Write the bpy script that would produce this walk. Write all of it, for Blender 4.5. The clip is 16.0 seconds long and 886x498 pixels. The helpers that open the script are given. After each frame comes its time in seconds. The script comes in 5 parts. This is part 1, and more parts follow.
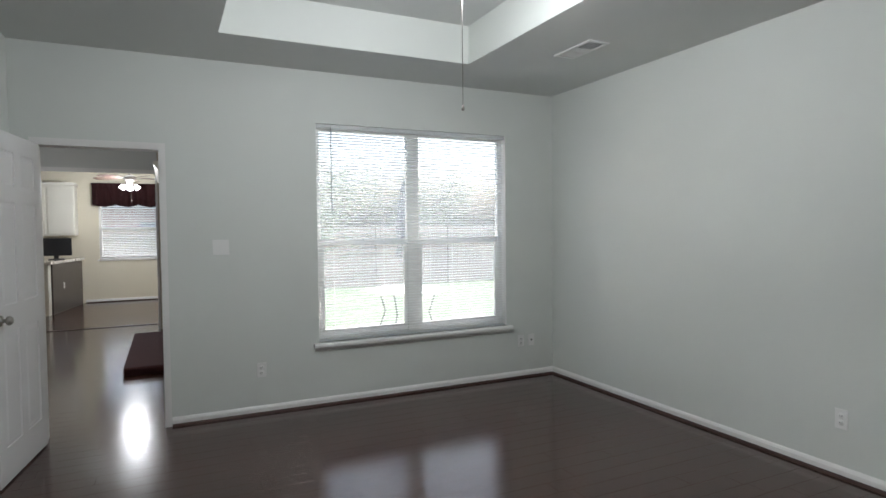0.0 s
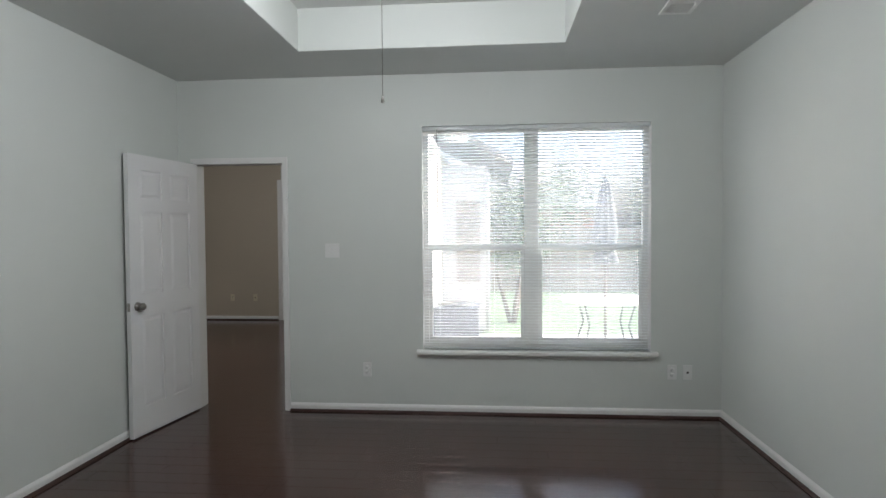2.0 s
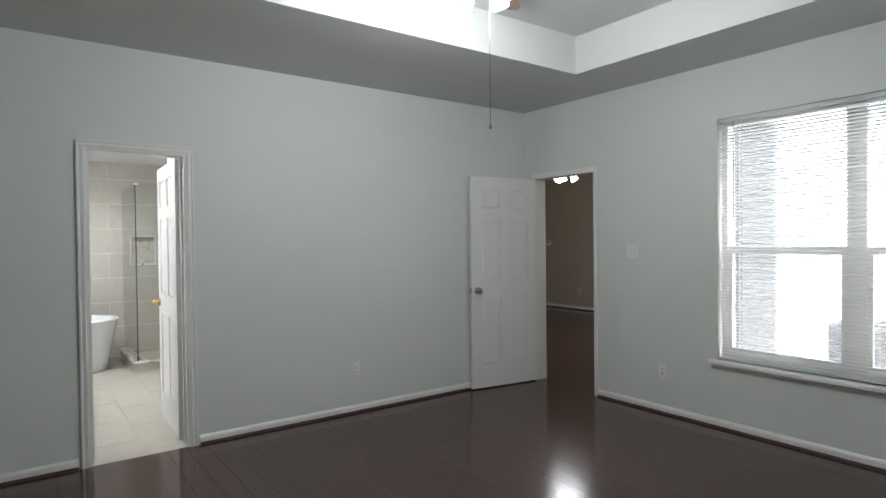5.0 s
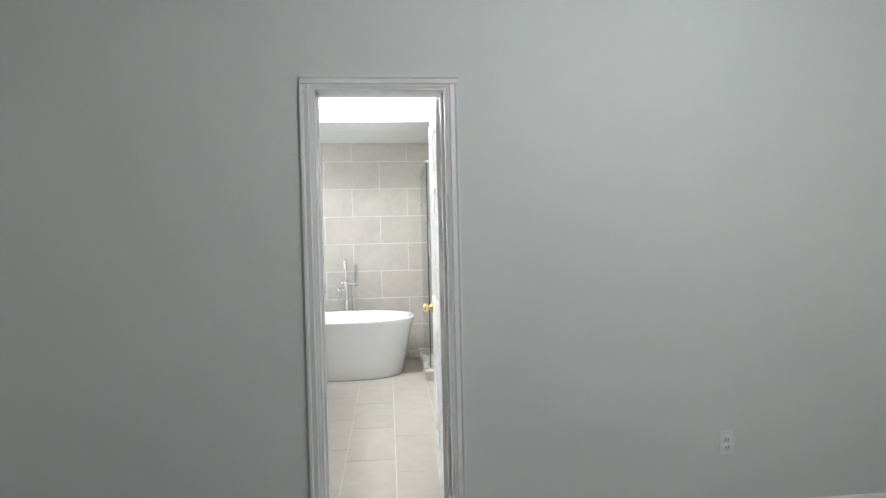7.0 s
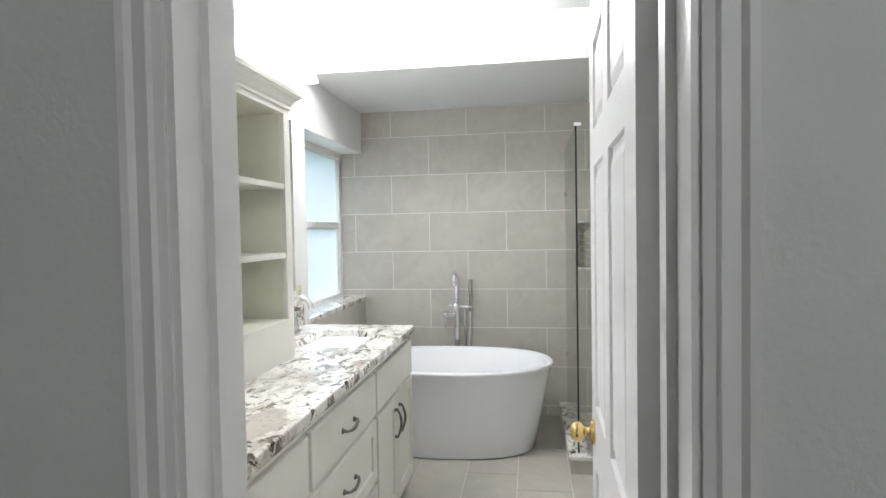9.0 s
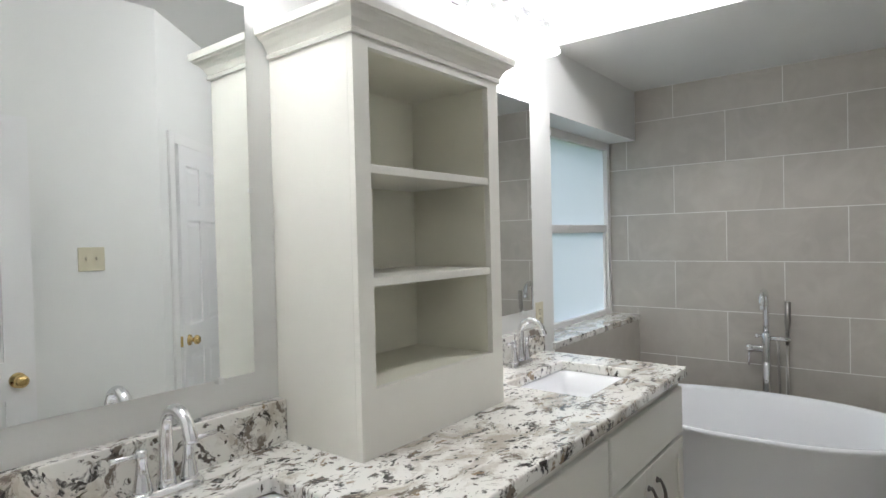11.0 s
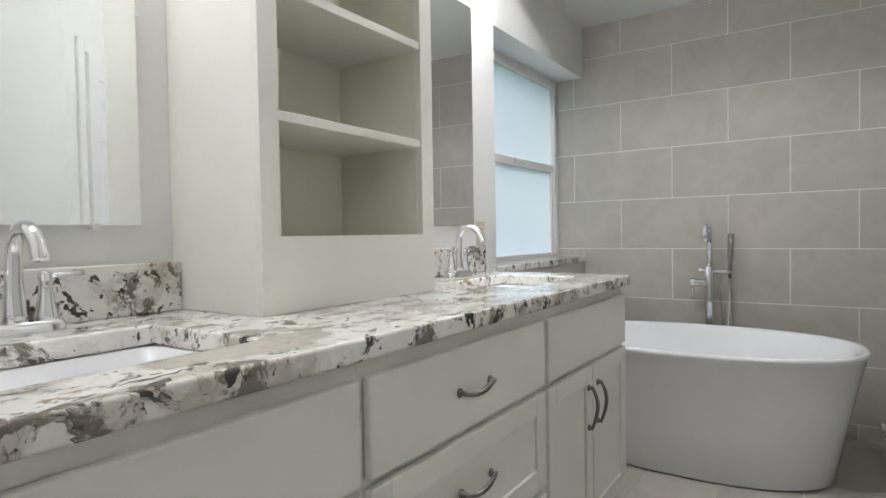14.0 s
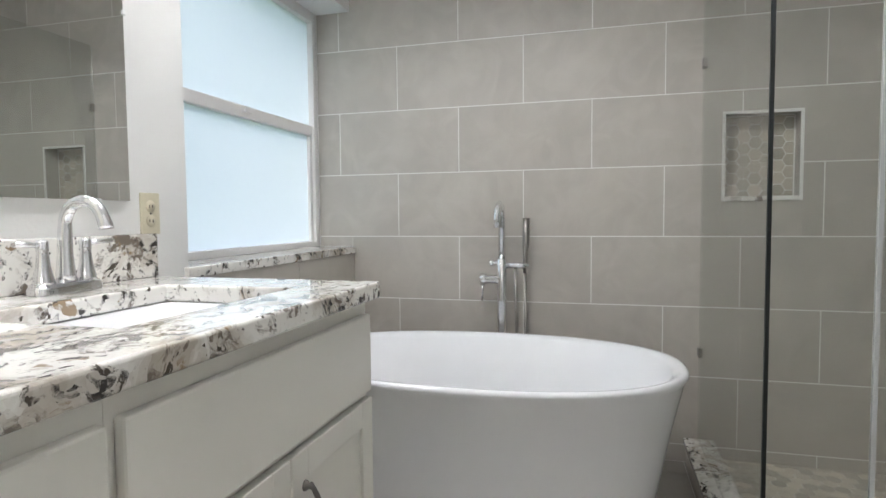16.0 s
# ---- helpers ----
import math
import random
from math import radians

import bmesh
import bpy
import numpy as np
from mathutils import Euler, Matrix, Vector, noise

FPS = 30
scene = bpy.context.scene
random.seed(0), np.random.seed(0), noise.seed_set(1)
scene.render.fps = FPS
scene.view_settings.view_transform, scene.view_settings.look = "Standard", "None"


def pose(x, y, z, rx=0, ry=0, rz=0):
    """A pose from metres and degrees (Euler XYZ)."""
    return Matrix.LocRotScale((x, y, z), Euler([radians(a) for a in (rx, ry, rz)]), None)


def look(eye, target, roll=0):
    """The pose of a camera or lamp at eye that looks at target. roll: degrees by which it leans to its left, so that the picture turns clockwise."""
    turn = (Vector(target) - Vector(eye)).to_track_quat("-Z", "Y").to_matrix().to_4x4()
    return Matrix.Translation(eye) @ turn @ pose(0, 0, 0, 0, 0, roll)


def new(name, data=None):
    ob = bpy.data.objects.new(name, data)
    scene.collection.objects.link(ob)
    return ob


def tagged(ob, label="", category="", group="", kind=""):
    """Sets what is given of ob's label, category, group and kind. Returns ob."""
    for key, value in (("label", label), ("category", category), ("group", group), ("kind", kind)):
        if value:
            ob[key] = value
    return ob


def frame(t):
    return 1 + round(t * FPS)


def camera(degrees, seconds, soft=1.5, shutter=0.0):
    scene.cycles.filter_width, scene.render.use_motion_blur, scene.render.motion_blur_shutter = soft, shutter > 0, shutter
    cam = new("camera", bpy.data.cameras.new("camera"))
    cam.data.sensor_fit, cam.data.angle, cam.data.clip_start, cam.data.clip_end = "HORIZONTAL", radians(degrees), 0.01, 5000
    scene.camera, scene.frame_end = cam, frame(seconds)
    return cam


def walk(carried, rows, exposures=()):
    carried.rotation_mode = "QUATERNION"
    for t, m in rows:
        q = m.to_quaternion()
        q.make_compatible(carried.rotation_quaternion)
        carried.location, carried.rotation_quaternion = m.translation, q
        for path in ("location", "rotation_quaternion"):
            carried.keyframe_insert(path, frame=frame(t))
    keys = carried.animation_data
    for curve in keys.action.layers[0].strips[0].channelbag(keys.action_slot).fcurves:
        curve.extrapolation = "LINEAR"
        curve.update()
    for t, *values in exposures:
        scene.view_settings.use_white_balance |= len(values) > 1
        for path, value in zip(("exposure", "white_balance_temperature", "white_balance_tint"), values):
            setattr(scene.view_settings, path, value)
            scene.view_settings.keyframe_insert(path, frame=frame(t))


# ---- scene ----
cam = camera(74.8, 16.0)
PATH = [
    (0, (0.931, -4.719, 1.444), (1.79, -2.914, 1.376), -0.6),
    (0.5, (1.449, -4.771, 1.539), (2.01, -2.853, 1.452), -0.3),
    (1, (1.763, -4.737, 1.501), (2.093, -2.766, 1.43), -0.3),
    (1.5, (2.165, -4.694, 1.473), (2.255, -2.697, 1.418), -0.4),
    (2, (2.602, -4.644, 1.471), (2.433, -2.652, 1.412), -0.4),
    (2.5, (3.087, -4.518, 1.482), (2.585, -2.582, 1.424), -0.6),
    (3, (3.539, -4.45, 1.448), (2.763, -2.608, 1.403), -0.7),
    (3.5, (3.863, -4.424, 1.425), (2.813, -2.722, 1.393), -0.6),
    (4, (4.162, -4.317, 1.433), (2.92, -2.75, 1.405), -0.6),
    (4.5, (4.38, -4.269, 1.473), (2.925, -2.897, 1.433), -0.7),
    (5, (4.348, -4.231, 1.441), (2.732, -3.053, 1.409), -0.6),
    (5.2, (4.266, -4.196, 1.434), (2.601, -3.087, 1.402), -0.6),
    (7.3, (2.242, -3.514, 1.382), (0.246, -3.403, 1.340), -0.9),
    (7.5, (1.997, -3.497, 1.383), (0.0, -3.411, 1.342), -0.5),
    (8, (1.55, -3.483, 1.419), (-0.449, -3.463, 1.354), -0.3),
    (8.5, (1.002, -3.501, 1.44), (-0.996, -3.559, 1.379), -1.1),
    (9, (0.636, -3.467, 1.481), (-1.341, -3.762, 1.416), -1.0),
    (9.5, (0.251, -3.472, 1.504), (-1.656, -4.073, 1.446), -1.3),
    (10, (0.045, -3.449, 1.546), (-1.743, -4.342, 1.493), -1.2),
    (10.2, (0.001, -3.439, 1.546), (-1.734, -4.432, 1.495), -1.2),
    (12.3, (-0.141, -3.436, 1.277), (-1.631, -4.77, 1.256), -1.2),
    (12.5, (-0.14, -3.452, 1.24), (-1.626, -4.79, 1.22), -1.1),
    (13, (-0.135, -3.444, 1.177), (-1.616, -4.788, 1.156), -1.0),
    (13.5, (-0.165, -3.44, 1.136), (-1.69, -4.733, 1.106), -0.8),
    (14, (-0.276, -3.467, 1.117), (-1.939, -4.577, 1.064), -0.9),
    (14.5, (-0.431, -3.527, 1.138), (-2.268, -4.314, 1.065), -0.8),
    (15, (-0.739, -3.587, 1.127), (-2.641, -4.201, 1.042), -0.6),
    (15.5, (-1.009, -3.591, 1.105), (-2.928, -4.144, 1.005), -0.6),
    (16, (-1.269, -3.598, 1.099), (-3.194, -4.128, 0.988), -0.5),
]
walk(cam, [(t, look(eye, target, roll)) for t, eye, target, roll in PATH],
     [(0, 2.95, 5850, 9), (2.0, 2.92, 5850, 9), (3.5, 2.85, 5850, 9), (4.4, 2.78, 5850, 9), (5.2, 2.98, 5900, 9), (7.3, 3.15, 5850, 10), (8.0, 3.05, 5900, 10), (9.0, 2.5, 5900, 10.5), (9.5, 2.3, 5900, 11), (10.0, 1.88, 5950, 11), (12.3, 1.76, 5950, 11.5), (13.5, 1.96, 5950, 11.5), (14.5, 2.1, 6000, 12), (15.0, 2.35, 5950, 12), (16.0, 2.25, 5950, 12)])

# ---- light ----
world = bpy.data.worlds.new("overcast_sky")
scene.world = world
world.use_nodes = True
wn = world.node_tree
sky = wn.nodes.new("ShaderNodeTexSky")
sky.sky_type = 'NISHITA'
sky.sun_disc = False
sky.sun_elevation = radians(45)
sky.sun_rotation = radians(84)
sky.dust_density = 9.0
wn.nodes["Background"].inputs[1].default_value = 0.1
wn.links.new(sky.outputs[0], wn.nodes["Background"].inputs[0])
sun = new("sun", bpy.data.lights.new("sun", 'SUN'))
sun.data.energy, sun.data.angle, sun.data.color = 0.5, radians(20), (1, 0.97, 0.92)
sun.matrix_world = look((30, 3, 30), (0, 0, 0))
LAMPS = {"bedroom_fan": 7.0, "living_fan": 4.8, "kitchen_fan": 8.5, "bath_dome": 9.0, "vanity": 0.82}


def lamp(name, place, watts, radius=0.05, color=(1, 0.96, 0.91)):
    o = new(name, bpy.data.lights.new(name, 'POINT'))
    o.data.energy, o.data.shadow_soft_size, o.data.color = watts, radius, color
    o.location = place
    return o


# ---- materials ----
def mat(name, base, rough=0.5, metal=0.0, vary=0.06, scale=3.0, bump=0.0, bump_scale=120.0, spec=0.5, rnd=0.0, coat=0.0):
    m = bpy.data.materials.new(name)
    m.use_nodes = True
    n, l = m.node_tree.nodes, m.node_tree.links
    p = n["Principled BSDF"]
    p.inputs["Roughness"].default_value, p.inputs["Metallic"].default_value = rough, metal
    p.inputs["Specular IOR Level"].default_value = spec
    p.inputs["Coat Weight"].default_value = coat
    tc = n.new("ShaderNodeTexCoord")
    big = n.new("ShaderNodeTexNoise")
    big.inputs["Scale"].default_value, big.inputs["Detail"].default_value = scale, 5
    l.new(tc.outputs["Object"], big.inputs["Vector"])
    mix = n.new("ShaderNodeMix")
    mix.data_type = 'RGBA'
    mix.inputs[6].default_value = (*[c * (1 - vary) for c in base], 1)
    mix.inputs[7].default_value = (*[min(1, c * (1 + vary)) for c in base], 1)
    l.new(big.outputs[0], mix.inputs[0])
    out = mix.outputs[2]
    if rnd:
        info = n.new("ShaderNodeObjectInfo")
        hsv = n.new("ShaderNodeHueSaturation")
        mr = n.new("ShaderNodeMapRange")
        mr.inputs[3].default_value, mr.inputs[4].default_value = 1 - rnd, 1 + rnd
        l.new(info.outputs["Random"], mr.inputs[0])
        l.new(mr.outputs[0], hsv.inputs["Value"])
        l.new(out, hsv.inputs["Color"])
        out = hsv.outputs[0]
    l.new(out, p.inputs["Base Color"])
    if bump:
        fine = n.new("ShaderNodeTexNoise")
        fine.inputs["Scale"].default_value, fine.inputs["Detail"].default_value = bump_scale, 3
        l.new(tc.outputs["Object"], fine.inputs["Vector"])
        b = n.new("ShaderNodeBump")
        b.inputs["Strength"].default_value, b.inputs["Distance"].default_value = bump, 0.004
        l.new(fine.outputs[0], b.inputs["Height"])
        l.new(b.outputs[0], p.inputs["Normal"])
    return m


def glow(name, color, strength):
    m = bpy.data.materials.new(name)
    m.use_nodes = True
    p = m.node_tree.nodes["Principled BSDF"]
    p.inputs["Base Color"].default_value = (0.9, 0.9, 0.88, 1)
    p.inputs["Emission Color"].default_value = (*color, 1)
    p.inputs["Emission Strength"].default_value = strength
    return m


def clear_glass(name, tint=(1, 1, 1), gloss=0.6):
    m = bpy.data.materials.new(name)
    m.use_nodes = True
    n, l = m.node_tree.nodes, m.node_tree.links
    n.remove(n["Principled BSDF"])
    t, g, f, mix = (n.new("ShaderNode" + k) for k in ("BsdfTransparent", "BsdfGlossy", "Fresnel", "MixShader"))
    t.inputs[0].default_value = (*tint, 1)
    g.inputs["Roughness"].default_value = 0.01
    f.inputs[0].default_value = 1.45
    k = n.new("ShaderNodeMath")
    k.operation = 'MULTIPLY'
    k.inputs[1].default_value = gloss
    l.new(f.outputs[0], k.inputs[0])
    l.new(k.outputs[0], mix.inputs[0])
    l.new(t.outputs[0], mix.inputs[1])
    l.new(g.outputs[0], mix.inputs[2])
    l.new(mix.outputs[0], n["Material Output"].inputs[0])
    return m


def granite_mat():
    m = mat("white_granite", (0.8, 0.78, 0.74), 0.12, bump=0.02, coat=0.3)
    n, l = m.node_tree.nodes, m.node_tree.links
    p = n["Principled BSDF"]
    tc = next(x for x in n if x.type == 'TEX_COORD')
    warp = n.new("ShaderNodeTexNoise")
    warp.inputs["Scale"].default_value, warp.inputs["Detail"].default_value = 6, 4
    l.new(tc.outputs["Object"], warp.inputs["Vector"])
    add = n.new("ShaderNodeMixRGB")
    add.blend_type = 'ADD'
    add.inputs[0].default_value = 0.16
    l.new(tc.outputs["Object"], add.inputs[1])
    l.new(warp.outputs[1], add.inputs[2])
    stretch = n.new("ShaderNodeMapping")
    stretch.inputs["Scale"].default_value = (0.9, 2.0, 1.0)
    stretch.inputs["Rotation"].default_value = (0.2, 0.1, 0.5)
    cells = n.new("ShaderNodeTexVoronoi")
    cells.inputs["Scale"].default_value = 95
    l.new(add.outputs[0], cells.inputs["Vector"])
    chip = n.new("ShaderNodeMix")
    chip.data_type = 'VECTOR'
    chip.inputs[0].default_value = 0.6
    l.new(add.outputs[0], chip.inputs[4])
    l.new(cells.outputs["Position"], chip.inputs[5])
    l.new(chip.outputs[1], stretch.inputs[0])

    def layer(below, scale, lo, hi, color, detail=8, rough=0.62, kind="noise"):
        t = n.new("ShaderNodeTexNoise")
        t.inputs["Scale"].default_value, t.inputs["Detail"].default_value, t.inputs["Roughness"].default_value = scale, detail, rough
        l.new(stretch.outputs[0], t.inputs["Vector"])
        r = n.new("ShaderNodeMapRange")
        r.inputs[1].default_value, r.inputs[2].default_value = lo, hi
        l.new(t.outputs[0], r.inputs[0])
        x = n.new("ShaderNodeMix")
        x.data_type = 'RGBA'
        l.new(r.outputs[0], x.inputs[0])
        l.new(below, x.inputs[6])
        x.inputs[7].default_value = (*color, 1)
        return x.outputs[2]
    base = n.new("ShaderNodeRGB")
    base.outputs[0].default_value = (0.84, 0.82, 0.77, 1)
    c = layer(base.outputs[0], 4.5, 0.50, 0.62, (0.50, 0.45, 0.38))
    c = layer(c, 8, 0.55, 0.60, (0.20, 0.165, 0.135), 10, 0.72)
    c = layer(c, 15, 0.565, 0.61, (0.05, 0.045, 0.04), 9, 0.68)
    c = layer(c, 13, 0.62, 0.66, (0.30, 0.22, 0.14))
    c = layer(c, 34, 0.60, 0.63, (0.09, 0.075, 0.06), 5, 0.65)
    shift = n.new("ShaderNodeVectorMath")
    shift.operation = 'SUBTRACT'
    shift.inputs[1].default_value = (-0.87 + 0.08, -4.22 + 0.08, 0.95 + 0.08)
    l.new(chip.outputs[1], shift.inputs[0])
    squash = n.new("ShaderNodeMapping")
    squash.inputs["Rotation"].default_value = (0, 0, 0.45)
    squash.inputs["Scale"].default_value = (5.5, 15, 3)
    l.new(shift.outputs[0], squash.inputs[0])
    far = n.new("ShaderNodeVectorMath")
    far.operation = 'LENGTH'
    l.new(squash.outputs[0], far.inputs[0])
    edge = n.new("ShaderNodeMapRange")
    edge.inputs[1].default_value, edge.inputs[2].default_value, edge.inputs[3].default_value, edge.inputs[4].default_value = 0.92, 1.0, 0.85, 0.0
    l.new(far.outputs["Value"], edge.inputs[0])
    tan = n.new("ShaderNodeMix")
    tan.data_type = 'RGBA'
    l.new(edge.outputs[0], tan.inputs[0])
    l.new(c, tan.inputs[6])
    tan.inputs[7].default_value = (0.47, 0.42, 0.36, 1)
    l.new(tan.outputs[2], p.inputs["Base Color"])
    return m


def wood_floor_mat():
    m = mat("dark_laminate", (0.068, 0.032, 0.024), 0.2, spec=0.65, rnd=0.10, bump=0.03, bump_scale=40)
    n, l = m.node_tree.nodes, m.node_tree.links
    p = n["Principled BSDF"]
    tc = next(x for x in n if x.type == 'TEX_COORD')
    mp = n.new("ShaderNodeMapping")
    mp.inputs["Scale"].default_value = (1.2, 22, 1)
    l.new(tc.outputs["Object"], mp.inputs[0])
    g = n.new("ShaderNodeTexNoise")
    g.inputs["Scale"].default_value, g.inputs["Detail"].default_value = 3, 6
    l.new(mp.outputs[0], g.inputs["Vector"])
    src = p.inputs["Base Color"].links[0].from_socket
    x = n.new("ShaderNodeMix")
    x.data_type, x.blend_type = 'RGBA', 'MULTIPLY'
    ramp = n.new("ShaderNodeMapRange")
    ramp.inputs[1].default_value, ramp.inputs[2].default_value, ramp.inputs[3].default_value, ramp.inputs[4].default_value = 0.3, 0.7, 0.0, 0.7
    l.new(g.outputs[0], ramp.inputs[0])
    l.new(ramp.outputs[0], x.inputs[0])
    l.new(src, x.inputs[6])
    x.inputs[7].default_value = (0.5, 0.42, 0.38, 1)
    l.new(x.outputs[2], p.inputs["Base Color"])
    rr = n.new("ShaderNodeMapRange")
    rr.inputs[3].default_value, rr.inputs[4].default_value = 0.10, 0.22
    l.new(g.outputs[0], rr.inputs[0])
    l.new(rr.outputs[0], p.inputs["Roughness"])
    return m


PAINT = mat("grey_green_wall_paint", (0.68, 0.70, 0.665), 0.65, vary=0.02, scale=1.2, bump=0.18, bump_scale=90)
CEIL = mat("textured_ceiling_paint", (0.66, 0.67, 0.65), 0.8, vary=0.03, bump=0.4, bump_scale=70)
TRIM = mat("white_trim_paint", (0.80, 0.79, 0.77), 0.35, vary=0.02, bump=0.03)
DOORW = mat("white_door_paint", (0.80, 0.79, 0.785), 0.38, vary=0.02, bump=0.05, bump_scale=60)
TAN = mat("tan_wall_paint", (0.48, 0.42, 0.33), 0.7, vary=0.03, bump=0.15)
CREAM = mat("cream_wall_paint", (0.72, 0.67, 0.55), 0.7, vary=0.03, bump=0.15)
BATHW = mat("bath_wall_paint", (0.78, 0.775, 0.75), 0.55, vary=0.02, bump=0.12)
CAB = mat("cream_cabinet_paint", (0.78, 0.76, 0.69), 0.4, vary=0.025, bump=0.03)
CABIN = mat("shelf_interior_paint", (0.77, 0.75, 0.63), 0.5, vary=0.03, bump=0.03)
FLOORW = wood_floor_mat()
FLOORBASE = mat("floor_joint", (0.02, 0.012, 0.01), 0.6)
SHOE = mat("dark_shoe_moulding", (0.05, 0.025, 0.02), 0.35, vary=0.2)
GRANITE = granite_mat()
TILE = mat("grey_stone_tile", (0.475, 0.44, 0.39), 0.42, vary=0.13, scale=5, bump=0.08, bump_scale=30, rnd=0.035)
FTILE = mat("beige_floor_tile", (0.44, 0.41, 0.36), 0.38, vary=0.12, scale=4, bump=0.06, bump_scale=30, rnd=0.04)
GROUT = mat("light_grout", (0.80, 0.79, 0.76), 0.8, vary=0.05, scale=20)
HEXT = mat("hex_mosaic_stone", (0.55, 0.50, 0.42), 0.45, vary=0.18, scale=14)
CERAM = mat("white_acrylic", (0.86, 0.86, 0.87), 0.09, vary=0.01, coat=0.4)
CHROME = mat("chrome", (0.82, 0.82, 0.83), 0.08, 1.0, vary=0.03)
NICKEL = mat("brushed_nickel", (0.36, 0.34, 0.31), 0.32, 1.0, vary=0.08, scale=30)
PEWTER = mat("dark_pewter", (0.20, 0.19, 0.17), 0.36, 1.0, vary=0.1, scale=30)
BRASS = mat("polished_brass", (0.75, 0.55, 0.24), 0.15, 1.0, vary=0.05)
PLASTIC = mat("white_plastic", (0.8, 0.8, 0.78), 0.35, vary=0.02)
IVORY = mat("ivory_plastic", (0.62, 0.57, 0.42), 0.35, vary=0.02)
SLOT = mat("dark_slot", (0.03, 0.03, 0.03), 0.6)
BLIND = mat("white_blind_slat", (0.88, 0.89, 0.89), 0.45, vary=0.02)
bn, bl_ = BLIND.node_tree.nodes, BLIND.node_tree.links
btr, bmx = bn.new("ShaderNodeBsdfTranslucent"), bn.new("ShaderNodeMixShader")
btr.inputs[0].default_value = (0.9, 0.92, 0.92, 1)
bmx.inputs[0].default_value = 0.7
bl_.new(bn["Principled BSDF"].outputs[0], bmx.inputs[1])
bl_.new(btr.outputs[0], bmx.inputs[2])
bl_.new(bmx.outputs[0], bn["Material Output"].inputs[0])
MIRROR = mat("mirror_silver", (0.9, 0.92, 0.91), 0.005, 1.0, vary=0.0)
GLASS = clear_glass("window_glass")
gn, gl = GLASS.node_tree.nodes, GLASS.node_tree.links
# milky glare haze of the bright view, put into the panes as a translucent share
glare_haze, veil = gn.new("ShaderNodeBsdfTranslucent"), gn.new("ShaderNodeMixShader")
glare_haze.inputs[0].default_value = (0.93, 0.96, 0.97, 1)
veil.inputs[0].default_value = 0.10
gl.new(gn["Material Output"].inputs[0].links[0].from_socket, veil.inputs[1])
gl.new(glare_haze.outputs[0], veil.inputs[2])
gl.new(veil.outputs[0], gn["Material Output"].inputs[0])
SHGLASS = clear_glass("shower_glass", (0.965, 0.975, 0.962), 0.3)
SHEDGE = mat("dark_glass_edge", (0.005, 0.008, 0.007), 0.4)
FANWOOD = mat("fan_blade_wood", (0.16, 0.10, 0.075), 0.4, vary=0.2, scale=12)
BULB = glow("lit_lamp_glass", (1, 0.98, 0.95), 2.2)
MAROON = mat("maroon_fabric", (0.06, 0.018, 0.02), 0.9, vary=0.25, scale=18, bump=0.2)
DARKWOOD = mat("dark_cabinet_panel", (0.07, 0.055, 0.05), 0.3, vary=0.2, scale=8)
BLACK = mat("black_plastic", (0.012, 0.012, 0.014), 0.3)
CONCRETE = mat("pale_patio_concrete", (0.42, 0.41, 0.39), 0.9, vary=0.12, bump=0.2)
LAWN = mat("lawn_grass", (0.075, 0.115, 0.055), 0.95, vary=0.4, scale=6, bump=0.5, bump_scale=60)
FENCE = mat("weathered_fence_wood", (0.30, 0.26, 0.22), 0.85, vary=0.2, scale=5, rnd=0.12)
LEAF = mat("foliage", (0.09, 0.12, 0.065), 0.7, vary=0.4, scale=8)
BARK = mat("bark", (0.13, 0.10, 0.08), 0.9, vary=0.3, scale=12, bump=0.5, bump_scale=30)
SIDING = mat("white_siding_paint", (0.40, 0.41, 0.42), 0.6, vary=0.04)
SHUTTER = mat("grey_shutter_paint", (0.05, 0.055, 0.065), 0.6, vary=0.1)
ROOF = mat("grey_shingle", (0.20, 0.19, 0.18), 0.9, vary=0.25, scale=14, bump=0.4)
BRICK = mat("red_brick", (0.33, 0.17, 0.13), 0.85, vary=0.2, scale=9, rnd=0.15)
FABRIC = mat("grey_umbrella_canvas", (0.16, 0.16, 0.16), 0.9, vary=0.15)


def veined(m, scale, color):
    n, l = m.node_tree.nodes, m.node_tree.links
    p = n["Principled BSDF"]
    src = p.inputs["Base Color"].links[0].from_socket
    tc = next(x for x in n if x.type == 'TEX_COORD')
    info = n.new("ShaderNodeObjectInfo")
    sh = n.new("ShaderNodeVectorMath")
    sh.operation = 'SCALE'
    sh.inputs[0].default_value = (7, 5, 3)
    l.new(info.outputs["Random"], sh.inputs["Scale"])
    ad = n.new("ShaderNodeVectorMath")
    l.new(tc.outputs["Object"], ad.inputs[0])
    l.new(sh.outputs[0], ad.inputs[1])
    t = n.new("ShaderNodeTexNoise")
    t.inputs["Scale"].default_value, t.inputs["Detail"].default_value, t.inputs["Distortion"].default_value = scale, 9, 1.6
    l.new(ad.outputs[0], t.inputs["Vector"])
    r = n.new("ShaderNodeMapRange")
    r.inputs[1].default_value, r.inputs[2].default_value, r.inputs[4].default_value = 0.42, 0.80, 0.5
    l.new(t.outputs[0], r.inputs[0])
    x = n.new("ShaderNodeMix")
    x.data_type = 'RGBA'
    l.new(r.outputs[0], x.inputs[0])
    l.new(src, x.inputs[6])
    x.inputs[7].default_value = (*color, 1)
    l.new(x.outputs[2], p.inputs["Base Color"])


veined(TILE, 5.5, (0.60, 0.56, 0.505))
veined(FTILE, 4.0, (0.55, 0.51, 0.45))


